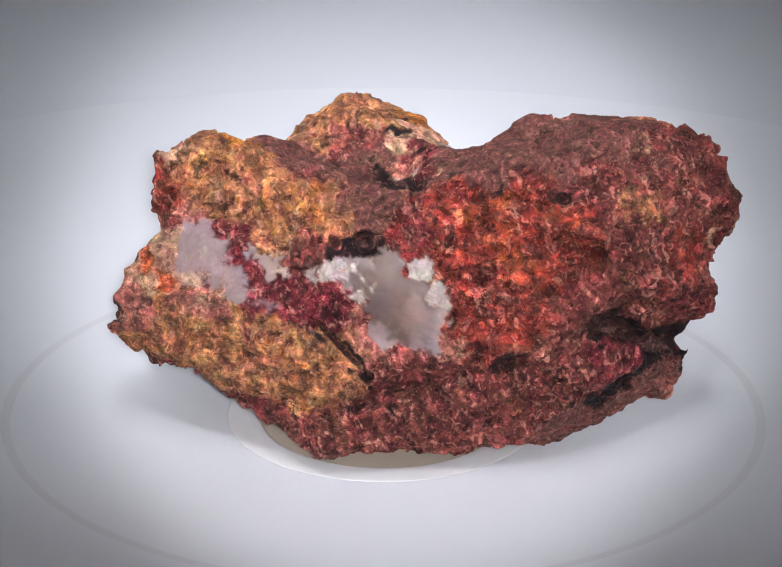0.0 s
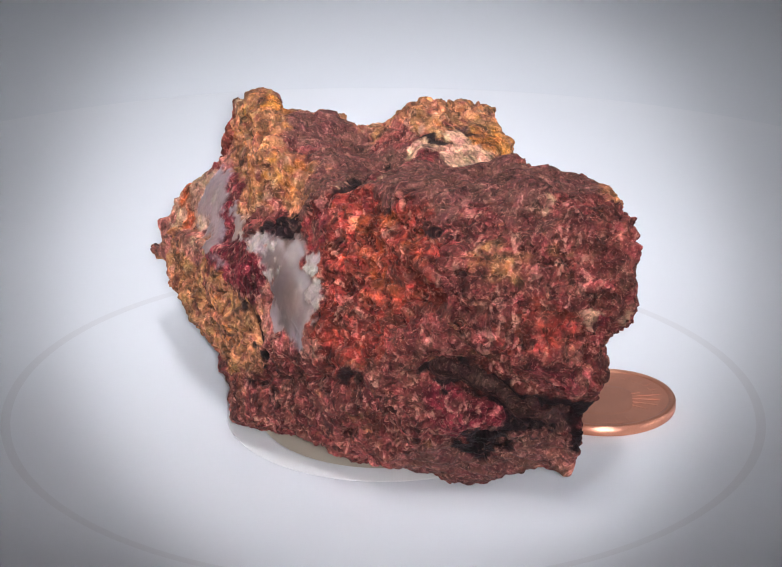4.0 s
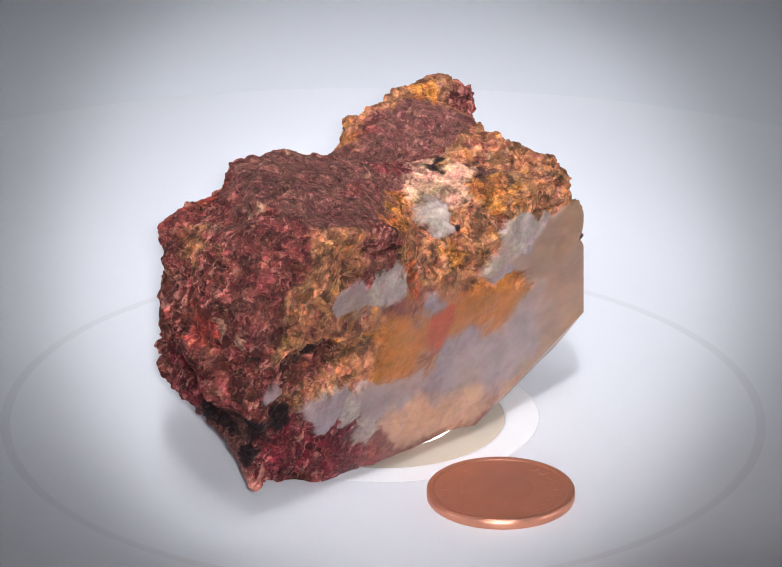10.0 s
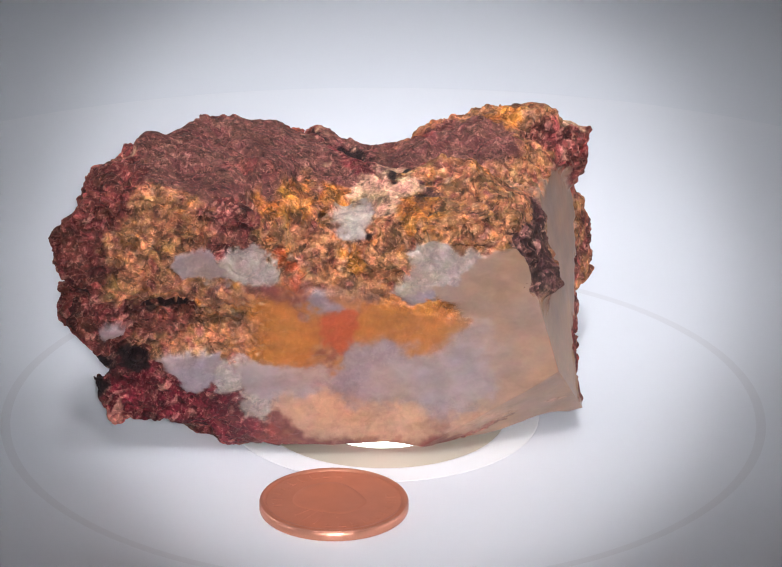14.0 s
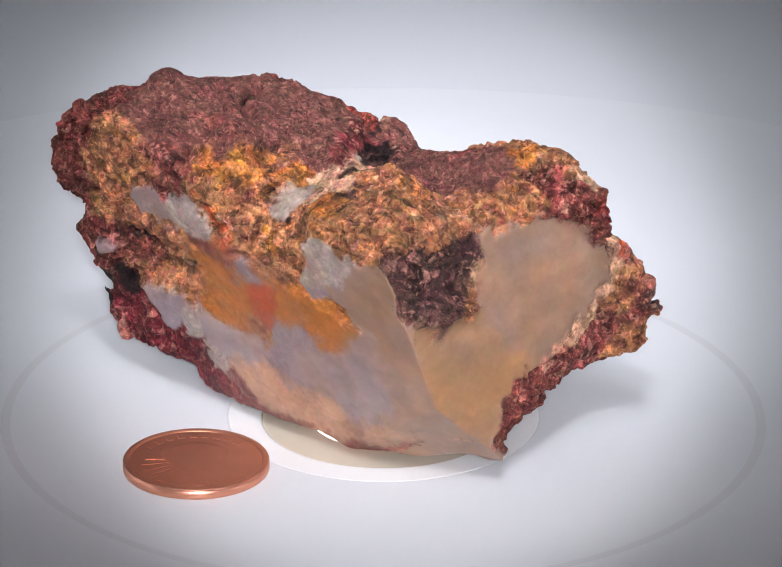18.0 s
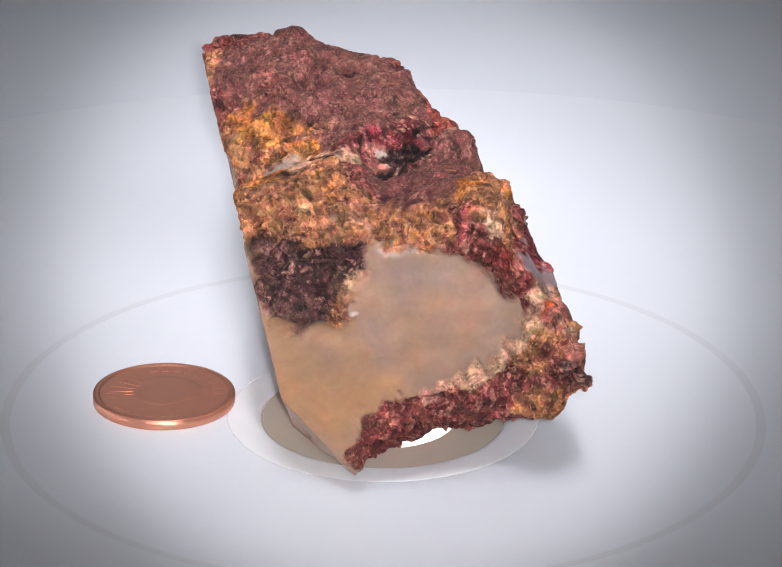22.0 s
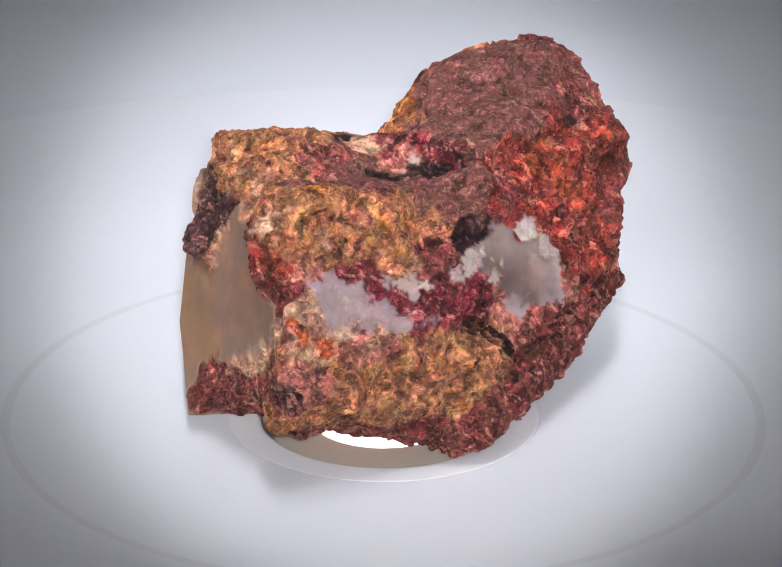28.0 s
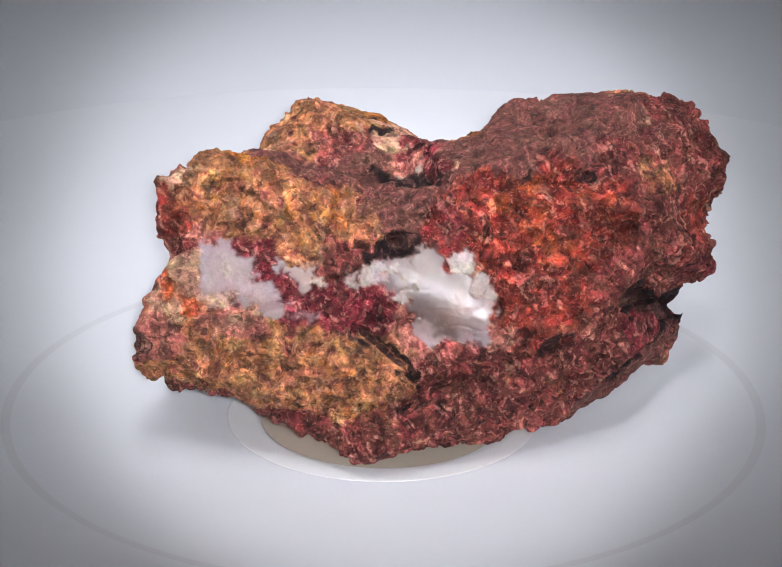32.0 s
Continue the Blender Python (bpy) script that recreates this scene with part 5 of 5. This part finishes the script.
    pick = sums("MULTIPLY", pick, sums("MULTIPLY", sums("SUBTRACT", texs[1], 0.47), 10.0, True))
    pick = sums("MULTIPLY", pick, sums("MULTIPLY", coat, 0.9))
    pale = nt.nodes.new("ShaderNodeVectorMath")
    pale.operation = "MULTIPLY_ADD"
    link(tint.outputs["Color"], pale.inputs[0])
    pale.inputs[1].default_value = (1.5, 1.4, 1.3)
    pale.inputs[2].default_value = (0.25, 0.125, 0.095)
    mix = nt.nodes.new("ShaderNodeMix")
    mix.data_type = "RGBA"
    link(pick, mix.inputs["Factor"])
    link(dust.outputs["Result"], mix.inputs["A"])
    link(pale.outputs[0], mix.inputs["B"])
    link(mix.outputs["Result"], bsdf.inputs["Base Color"])
    bump = node("ShaderNodeBump", Distance=0.0009)
    h = sums("ADD", texs[1], sums("MULTIPLY", texs[2], 0.5))
    h = sums("ADD", h, sums("MULTIPLY", pick, 0.5))
    h = sums("SUBTRACT", h, sums("MULTIPLY", speck, 0.5))
    link(h, bump.inputs["Height"])
    link(sums("ADD", sums("MULTIPLY", coarse, 0.72), 0.02), bump.inputs["Strength"])
    link(bump.outputs["Normal"], bsdf.inputs["Normal"])
    link(sums("SUBTRACT", 0.72, sums("MULTIPLY", even.outputs["Fac"], 0.40)), bsdf.inputs["Roughness"])
    link(sums("ADD", sums("MULTIPLY", even.outputs["Fac"], 0.4), 0.2), bsdf.inputs["Specular IOR Level"])
    link(sums("MULTIPLY", even.outputs["Fac"], 0.45), bsdf.inputs["Subsurface Weight"])
    bsdf.inputs["Subsurface Radius"].default_value = (1.0, 0.7, 0.5)
    bsdf.inputs["Subsurface Scale"].default_value = 0.002
    bsdf.inputs["Coat Roughness"].default_value = 0.3
    return mat


def build_specimen(thing):
    ax = [LOW[k] + STEP * np.arange(SHAPE[k]) for k in range(3)]
    field = np.empty(SHAPE, np.float32)
    for i, x in enumerate(ax[0]):
        y, z = np.meshgrid(ax[1], ax[2], indexing="ij")
        p = np.stack([np.full_like(y, x), y, z], -1).reshape(-1, 3).astype(np.float32)
        field[i] = solid(p).reshape(y.shape)
    for _ in range(2):                     # worn corners
        for k in range(3):
            field = (np.roll(field, 1, k) + 2 * field + np.roll(field, -1, k)) / 4
    # it stands on its edges: the underside is hollow over the hub
    gx, gy, gz = np.meshgrid(*ax, indexing="ij")
    hollow = 2.3 * np.clip(1 - ((gx - 1) / 10) ** 2, 0, 1) * np.clip(1 - ((gy + 6) / 16) ** 4, 0, 1) - gz
    field = np.where((gz < 4) & (hollow > -1.5), np.maximum(field, hollow), field).astype(np.float32)
    # a spall takes off the lower corner between the two saw cuts
    n, d = np.array(SPALL[0]), SPALL[1]
    field = np.maximum(field, (gx * n[0] + gy * n[1] + gz * n[2] - d) * 0.9).astype(np.float32)
    # the crust on the sawn side face is dark but shallow
    side_n, side_d = np.array(CUTS[1][0]), CUTS[1][1]
    PATCHES[:] = [("umber" if k == "oxide" and q[3] >= 1.0 and abs(np.array(q[:3]) @ side_n - side_d) < 2.5 else k, q) for k, q in PATCHES]
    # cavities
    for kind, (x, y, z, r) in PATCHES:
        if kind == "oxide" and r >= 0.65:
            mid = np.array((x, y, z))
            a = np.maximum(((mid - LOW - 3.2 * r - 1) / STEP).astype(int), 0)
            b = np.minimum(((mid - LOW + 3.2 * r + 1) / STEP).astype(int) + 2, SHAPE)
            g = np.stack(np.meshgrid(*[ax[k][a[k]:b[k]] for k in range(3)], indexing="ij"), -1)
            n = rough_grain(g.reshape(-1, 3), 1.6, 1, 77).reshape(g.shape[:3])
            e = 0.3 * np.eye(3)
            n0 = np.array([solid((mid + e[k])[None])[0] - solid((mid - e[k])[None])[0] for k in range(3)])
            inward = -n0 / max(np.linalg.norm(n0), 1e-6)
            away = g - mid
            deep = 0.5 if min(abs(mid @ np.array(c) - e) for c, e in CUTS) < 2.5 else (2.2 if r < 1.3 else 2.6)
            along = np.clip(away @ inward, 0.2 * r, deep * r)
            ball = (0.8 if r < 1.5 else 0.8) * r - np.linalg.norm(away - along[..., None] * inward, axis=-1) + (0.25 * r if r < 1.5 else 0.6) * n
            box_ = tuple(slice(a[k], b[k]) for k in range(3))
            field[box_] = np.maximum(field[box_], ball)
    verts, quads = surface(field, LOW, STEP)
    verts = smoothed(verts, quads, 2)
    verts = verts + GROW * normals_of(verts, quads)
    verts, quads = split_quads(verts, quads)
    verts = smoothed(verts, quads, 2)
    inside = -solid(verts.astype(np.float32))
    n, d = np.array(CUTS[0][0]), CUTS[0][1]
    verts = verts - np.clip(verts @ n - d, 0, 6)[:, None] * n      # nothing stands out from the long saw cut

    # which mineral lies where: patches with uneven borders, mixed in grains
    kinds = list(COLOURS)
    col = {k: i for i, k in enumerate(kinds)}
    bend = np.stack([rough_grain(verts, 3.4, 4, 40 + 7 * k) for k in range(3)], 1)
    p = (verts + 1.5 * bend + 0.55 * np.stack([rough_grain(verts, 1.1, 2, 140 + 5 * k) for k in range(3)], 1)).astype(np.float32)
    order = np.argsort(p[:, 0])
    line = p[order, 0]
    score = np.zeros((len(verts), len(kinds)), np.float32)
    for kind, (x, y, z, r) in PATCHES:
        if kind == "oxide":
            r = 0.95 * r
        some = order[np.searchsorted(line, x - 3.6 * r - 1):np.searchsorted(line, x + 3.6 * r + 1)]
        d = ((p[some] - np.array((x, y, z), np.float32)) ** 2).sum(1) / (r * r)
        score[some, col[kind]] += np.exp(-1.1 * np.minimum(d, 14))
    score = np.minimum(score, 1.3)
    for k, i in col.items():                                       # the minerals run into one another
        if k != "oxide":
            score[:, i] *= 2 ** ((0.9 if k in ("lavender", "dim_quartz") else 1.5) * rough_grain(verts, 3.0, 4, 200 + 5 * i))
    score[:, col["umber"]] += 2 * np.clip(inside - 1.3, 0, 1)      # shade inside cavities, put into the colour by depth
    score[:, col["brown"]] += 0.002
    a, b, c, d = (grain(verts, s, 60 + k) for k, s in enumerate((2.4, 1.3, 1.0, 1.7)))
    o, r = score[:, col["ochre"]].copy(), score[:, col["red"]].copy()
    base = score[:, col["brown"]] + 0.4 * score[:, col["mauve"]]
    up = lambda n, t: np.clip(n - t, 0, 1)
    score[:, col["ochre"]] *= 1 + 0.5 * a
    score[:, col["red"]] *= 1 + 0.4 * a
    score[:, col["gold"]] += 2.2 * o * up(-b, 0.15)
    score[:, col["brown"]] += 2.6 * (o + 0.8 * r) * up(b, 0.05)
    score[:, col["cream"]] += 2.4 * (o + 0.25 * r) * up(c, 0.25)
    score[:, col["rust"]] += 1.3 * (r + 0.3 * o) * up(d, 0.18)
    score[:, col["ochre"]] += 1.6 * r * up(-d, 0.15)
    score[:, col["maroon"]] += 2.2 * (r + 0.3 * base) * up(-c, 0.12)
    score[:, col["red"]] += 1.3 * base * up(d, 0.2)
    fleck = [rough_grain(verts, s, 2, 230 + 4 * k) for k, s in enumerate((1.5, 2.2, 1.1))]
    score[:, col["ochre"]] += 1.2 * base * up(fleck[0], 0.32) + 1.5 * base * up(fleck[1], 0.4)
    score[:, col["pink"]] += 1.3 * (r + base) * up(fleck[2], 0.42)
    score[:, col["cream"]] += 1.0 * (0.5 * r + base) * up(-fleck[2], 0.5)
    n, d = np.array(CUTS[0][0]), CUTS[0][1]
    sawn = np.clip((verts[:, 0] + 20) / 10, 0, 1) * np.clip((27.5 - 0.25 * verts[:, 0] - verts[:, 2]) / 4, 0, 1) * np.clip(2.2 - np.abs(verts @ n - d) / 1.6, 0, 1)
    quartz = sum(score[:, col[k]] for k in ("lavender", "grey_quartz", "dim_quartz", "tan_quartz", "amber", "smoke"))
    n, d = np.array(CUTS[1][0]), CUTS[1][1]
    broad = smoothed(np.repeat(np.clip(quartz, 0, 1)[:, None], 3, 1), quads, 40)[:, 0]
    side = np.clip(2.4 * broad - 0.35, 0, 1) * np.clip(2.2 - np.abs(verts @ n - d) / 1.6, 0, 1)
    sawn = np.maximum(sawn, side)
    w = score ** (2.8 - 1.9 * np.maximum(sawn, np.clip(quartz - 0.5, 0, 1)) + 0.6 * side)[:, None]
    w /= w.sum(1, keepdims=True)
    even = w @ np.array([FLATNESS.get(k, 0.0) for k in kinds])
    relief = w @ np.array([RELIEF[k] for k in kinds])
    pit = w[:, col["oxide"]] + w[:, col["umber"]] * np.clip(inside - 0.3, 0, 1)
    relief = relief * (1 - np.clip(inside - 0.6, 0, 1))

    # sawn faces: flat in the planes of the cuts, whatever mineral is cut there
    even = np.maximum(even, np.maximum(0.92 * sawn, side) * (1 - pit))
    relief = relief * (1 - np.maximum(0.85 * sawn, 0.98 * side) * (1 - 0.6 * pit))
    for n, d in CUTS:
        n = np.array(n)
        off = verts @ n - d
        s = np.clip(even * 1.3, 0, 1) * np.clip(2.2 - np.abs(off) / 1.8, 0, 1)
        verts = verts - (s * np.clip(off, -2.8, 2.8))[:, None] * n
    verts = verts + np.clip(even, 0, 1)[:, None] * (smoothed(verts, quads, 8) - verts)
    near = np.minimum.reduce([np.abs(verts @ np.array(n) - d) for n, d in CUTS])
    share = np.clip(1.6 * even, 0, 1) * np.clip(near / 2 - 1, 0, 1)      # natural pockets: rounded
    soft = (share[quads] > 0.02).any(1)
    used, q = np.unique(quads[soft], return_inverse=True)
    q = q.reshape(-1, 4)
    edge = verts[used]
    for _ in range(60):
        edge = edge + share[used][:, None] * (smoothed(edge, q, 5) - edge)
    verts[used] = edge

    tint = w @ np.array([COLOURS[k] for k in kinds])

    # parts: each connected patch of one kind of mineral; crumbs go to the brown rock
    groups = np.stack([w[:, [col[k] for k in ks]].sum(1) for _, ks, _ in PARTS], 1)
    owner = groups[quads].mean(1).argmax(1)
    pieces, rest = [], np.zeros(len(quads), bool)
    for g, (name, _, label) in enumerate(PARTS[:-1]):
        mine = np.nonzero(owner == g)[0]
        tag = np.arange(len(verts))
        for _ in range(200):
            low = tag[quads[mine]].min(1)
            was = tag.copy()
            np.minimum.at(tag, quads[mine].ravel(), np.repeat(low, 4))
            tag = tag[tag]
            if (was == tag).all():
                break
        mark = tag[quads[mine][:, 0]]
        for k, n in zip(*np.unique(mark, return_counts=True)):
            if n >= 500:
                member = np.zeros(len(quads), bool)
                member[mine[mark == k]] = True
                pieces.append((name, label, member))
                rest |= member
    pieces.append((PARTS[-1][0], PARTS[-1][2], ~rest))

    # broken relief: lumps, ridges, grains and pits
    both, quads = split_quads(np.concatenate([verts, w, even[:, None], relief[:, None], pit[:, None], tint], 1), quads)
    m = 3 + len(kinds)
    verts, w, (even, relief, pit), colour = both[:, :3], both[:, 3:m], both[:, m:m + 3].T, both[:, m + 3:]
    nor = normals_of(smoothed(verts, quads, 6), quads)
    lump = rough_grain(verts, 6.0, 2, 3)
    bed = np.stack([verts @ np.array(v) for v in ((0.96, 0.0, -0.28), (0.0, 1.0, 0.0), (0.28, 0.0, 0.96))], 1) + 0.8 * lump[:, None]
    beds = 0.35 - np.abs(rough_grain(bed * np.array((0.30, 0.30, 1.5)), 2.4, 3, 71))
    crack = np.clip(1 - np.abs(grain(bed * np.array((0.35, 0.35, 1.0)), 3.4, 81)) / 0.07, 0, 1) * np.clip(grain(verts, 7.0, 83) * 4 + 0.4, 0, 1)
    wob = verts + 0.8 * np.stack([rough_grain(verts, 2.4, 2, 90 + 3 * k) for k in range(3)], 1)
    gap_big, own_big, big = cells(wob * np.array((1, 1, 1.3)), 3.4, 1)
    _, own, small = cells(wob * np.array((1, 1, 0.8)), 1.2, 2)
    _, flake, _ = cells((verts + 0.9 * np.stack([grain(verts, 2.0, 190 + k) for k in range(3)], 1)) @ FLAKE_AXES * np.array((1.9, 1.9, 0.7)), 1.0, 6)
    hole = np.clip(grain(verts, 2.4, 31) - 0.36, 0, 1)
    pore = np.clip(grain(wob, 1.25, 33) - 0.34, 0, 1)
    mask = np.clip(0.6 + grain(verts, 5.0, 51), 0.15, 1.2)
    bedded = np.clip(w[:, kinds.index("mauve")] * 1.3, 0, 1)
    crusty = np.clip(w[:, [kinds.index(k) for k in ("ochre", "gold", "cream")]].sum(1), 0, 1)
    lumpy = 1 - 0.5 * bedded
    folds = [np.abs(grain(wob, s, 150 + k)) for k, s in enumerate((4.2, 2.1, 1.1, 0.6))]
    knobs = sum(f * c for f, c in zip(folds, (1.0, 0.8, 0.45, 0.12))) - 0.56          # rounded lumps with sharp clefts
    crags = 0.62 - sum(f * c for f, c in zip(folds, (1.4, 0.8, 0.45, 0.1)))          # sharp broken edges
    crevice = np.clip(1 - gap_big / 0.12, 0, 1) * np.clip(0.5 + 1.6 * grain(verts, 4.0, 53), 0, 1)
    rugged = np.clip(0.75 + 1.1 * grain(verts, 7.0, 240) + 0.6 * grain(verts, 3.0, 241), 0.25, 1.6)      # worn here, broken there
    push = relief * (0.75 * lump + (0.4 + 0.35 * bedded) * beds + lumpy * rugged * (crusty * knobs + (1 - crusty) * crags + 0.5 * big + 0.1 * small - 0.55 * crevice)
                     - (3.0 * hole + 1.9 * pore * lumpy) * mask - 0.9 * crack) - 0.2 * pit * (1 - even)
    # each grain of the rock has its own shade and hue; thin pale crystal flakes lie among them
    loose = (1 - even) * (1 - 0.8 * pit) * (1 - 0.5 * bedded)
    shade = 0.6 * (own_big - 0.5) + 1.35 * (own - 0.5) + 1.25 * rough_grain(wob, 2.0, 2, 170) + 0.04
    colour = colour * 2 ** (shade * loose)[:, None]
    hue = rough_grain(verts, 2.8, 3, 180)
    colour = colour * 2 ** (loose[:, None] * hue[:, None] * np.array((0.04, 0.26, 0.06)))
    # the quartz is clouded: milky, smoky and iron-stained veils
    veil = even[:, None] * (0.3 * rough_grain(wob * np.array((0.7, 0.7, 1.5)), 4.0, 4, 210)[:, None] + rough_grain(verts, 6.0, 3, 220)[:, None] * np.array((0.16, 0.02, -0.22)))
    colour = colour * 2 ** veil
    pale = np.clip((flake - 0.80) * 20, 0, 1) * np.clip(0.7 + 1.5 * grain(verts, 3.2, 55), 0, 1) * loose * (1 - 0.6 * crusty) * 0.75
    colour = colour + pale[:, None] * (colour * 1.2 + np.array((0.30, 0.17, 0.125)) - colour)
    black = np.clip((own * 13.7 % 1 - 0.88) * 30, 0, 1) * loose * 0.45
    colour = colour * (1 - black)[:, None]
    push = push + 0.22 * pale * relief
    verts = verts + push[:, None] * nor
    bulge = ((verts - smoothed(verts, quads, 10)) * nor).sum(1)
    verts = verts - (np.clip(bulge - 0.5, 0, 9) + np.clip(bulge + 1.5, -9, 0))[:, None] * nor
    bulge2 = ((verts - smoothed(verts, quads, 50)) * nor).sum(1)
    verts = verts - np.clip(bulge2 - 1.0, 0, 9)[:, None] * nor
    n, d = np.array(CUTS[1][0]), CUTS[1][1]
    verts = verts - (np.clip(verts @ n - d - 0.2, 0, 3) * np.clip((24 - verts[:, 2]) / 3, 0, 1) * np.clip((12 - verts[:, 1]) / 3, 0, 1))[:, None] * n
    n, d = np.array(CUTS[0][0]), CUTS[0][1]
    verts = verts - np.clip(verts @ n - d - 0.25, 0, 4)[:, None] * n
    n, d = np.array(SPALL[0]), SPALL[1]
    verts = verts - np.clip(verts @ n - d - 0.3, 0, 3)[:, None] * n
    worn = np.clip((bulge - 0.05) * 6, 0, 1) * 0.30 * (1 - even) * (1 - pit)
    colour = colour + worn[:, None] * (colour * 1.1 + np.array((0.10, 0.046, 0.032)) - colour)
    verts[:, 2] = np.maximum(verts[:, 2], 0.2)

    calm = smoothed(verts, quads, 24)
    stray = np.clip((np.linalg.norm(verts - calm, axis=1) - 0.7) / 0.3, 0, 1) * (1 - np.clip(2 * pit, 0, 1))
    verts = verts + stray[:, None] * (calm - verts)
    verts = smoothed(verts, quads, 1)
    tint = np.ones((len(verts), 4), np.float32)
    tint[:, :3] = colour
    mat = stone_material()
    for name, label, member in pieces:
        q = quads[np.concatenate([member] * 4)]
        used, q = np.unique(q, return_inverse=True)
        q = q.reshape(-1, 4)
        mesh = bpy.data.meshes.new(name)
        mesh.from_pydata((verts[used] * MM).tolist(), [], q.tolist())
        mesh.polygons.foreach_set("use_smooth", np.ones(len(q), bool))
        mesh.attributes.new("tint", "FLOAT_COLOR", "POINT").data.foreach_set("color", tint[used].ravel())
        mesh.attributes.new("evenness", "FLOAT", "POINT").data.foreach_set("value", even[used].astype(np.float32))
        mesh.materials.append(mat)
        ob = new(name, mesh)
        ob.parent = thing
        tagged(ob, label)


specimen = tagged(new("mineral_specimen"), "rough reddish-brown and ochre rock with pale chalcedony cut faces", "rock")
build_specimen(specimen)


# ------------------------------------------------------------ what turns
def motions():
    rows = [(t, turned(t)) for t in range(33)]
    walk(turntable, rows)
    walk(specimen, rows)
    walk(penny, rows)


motions()
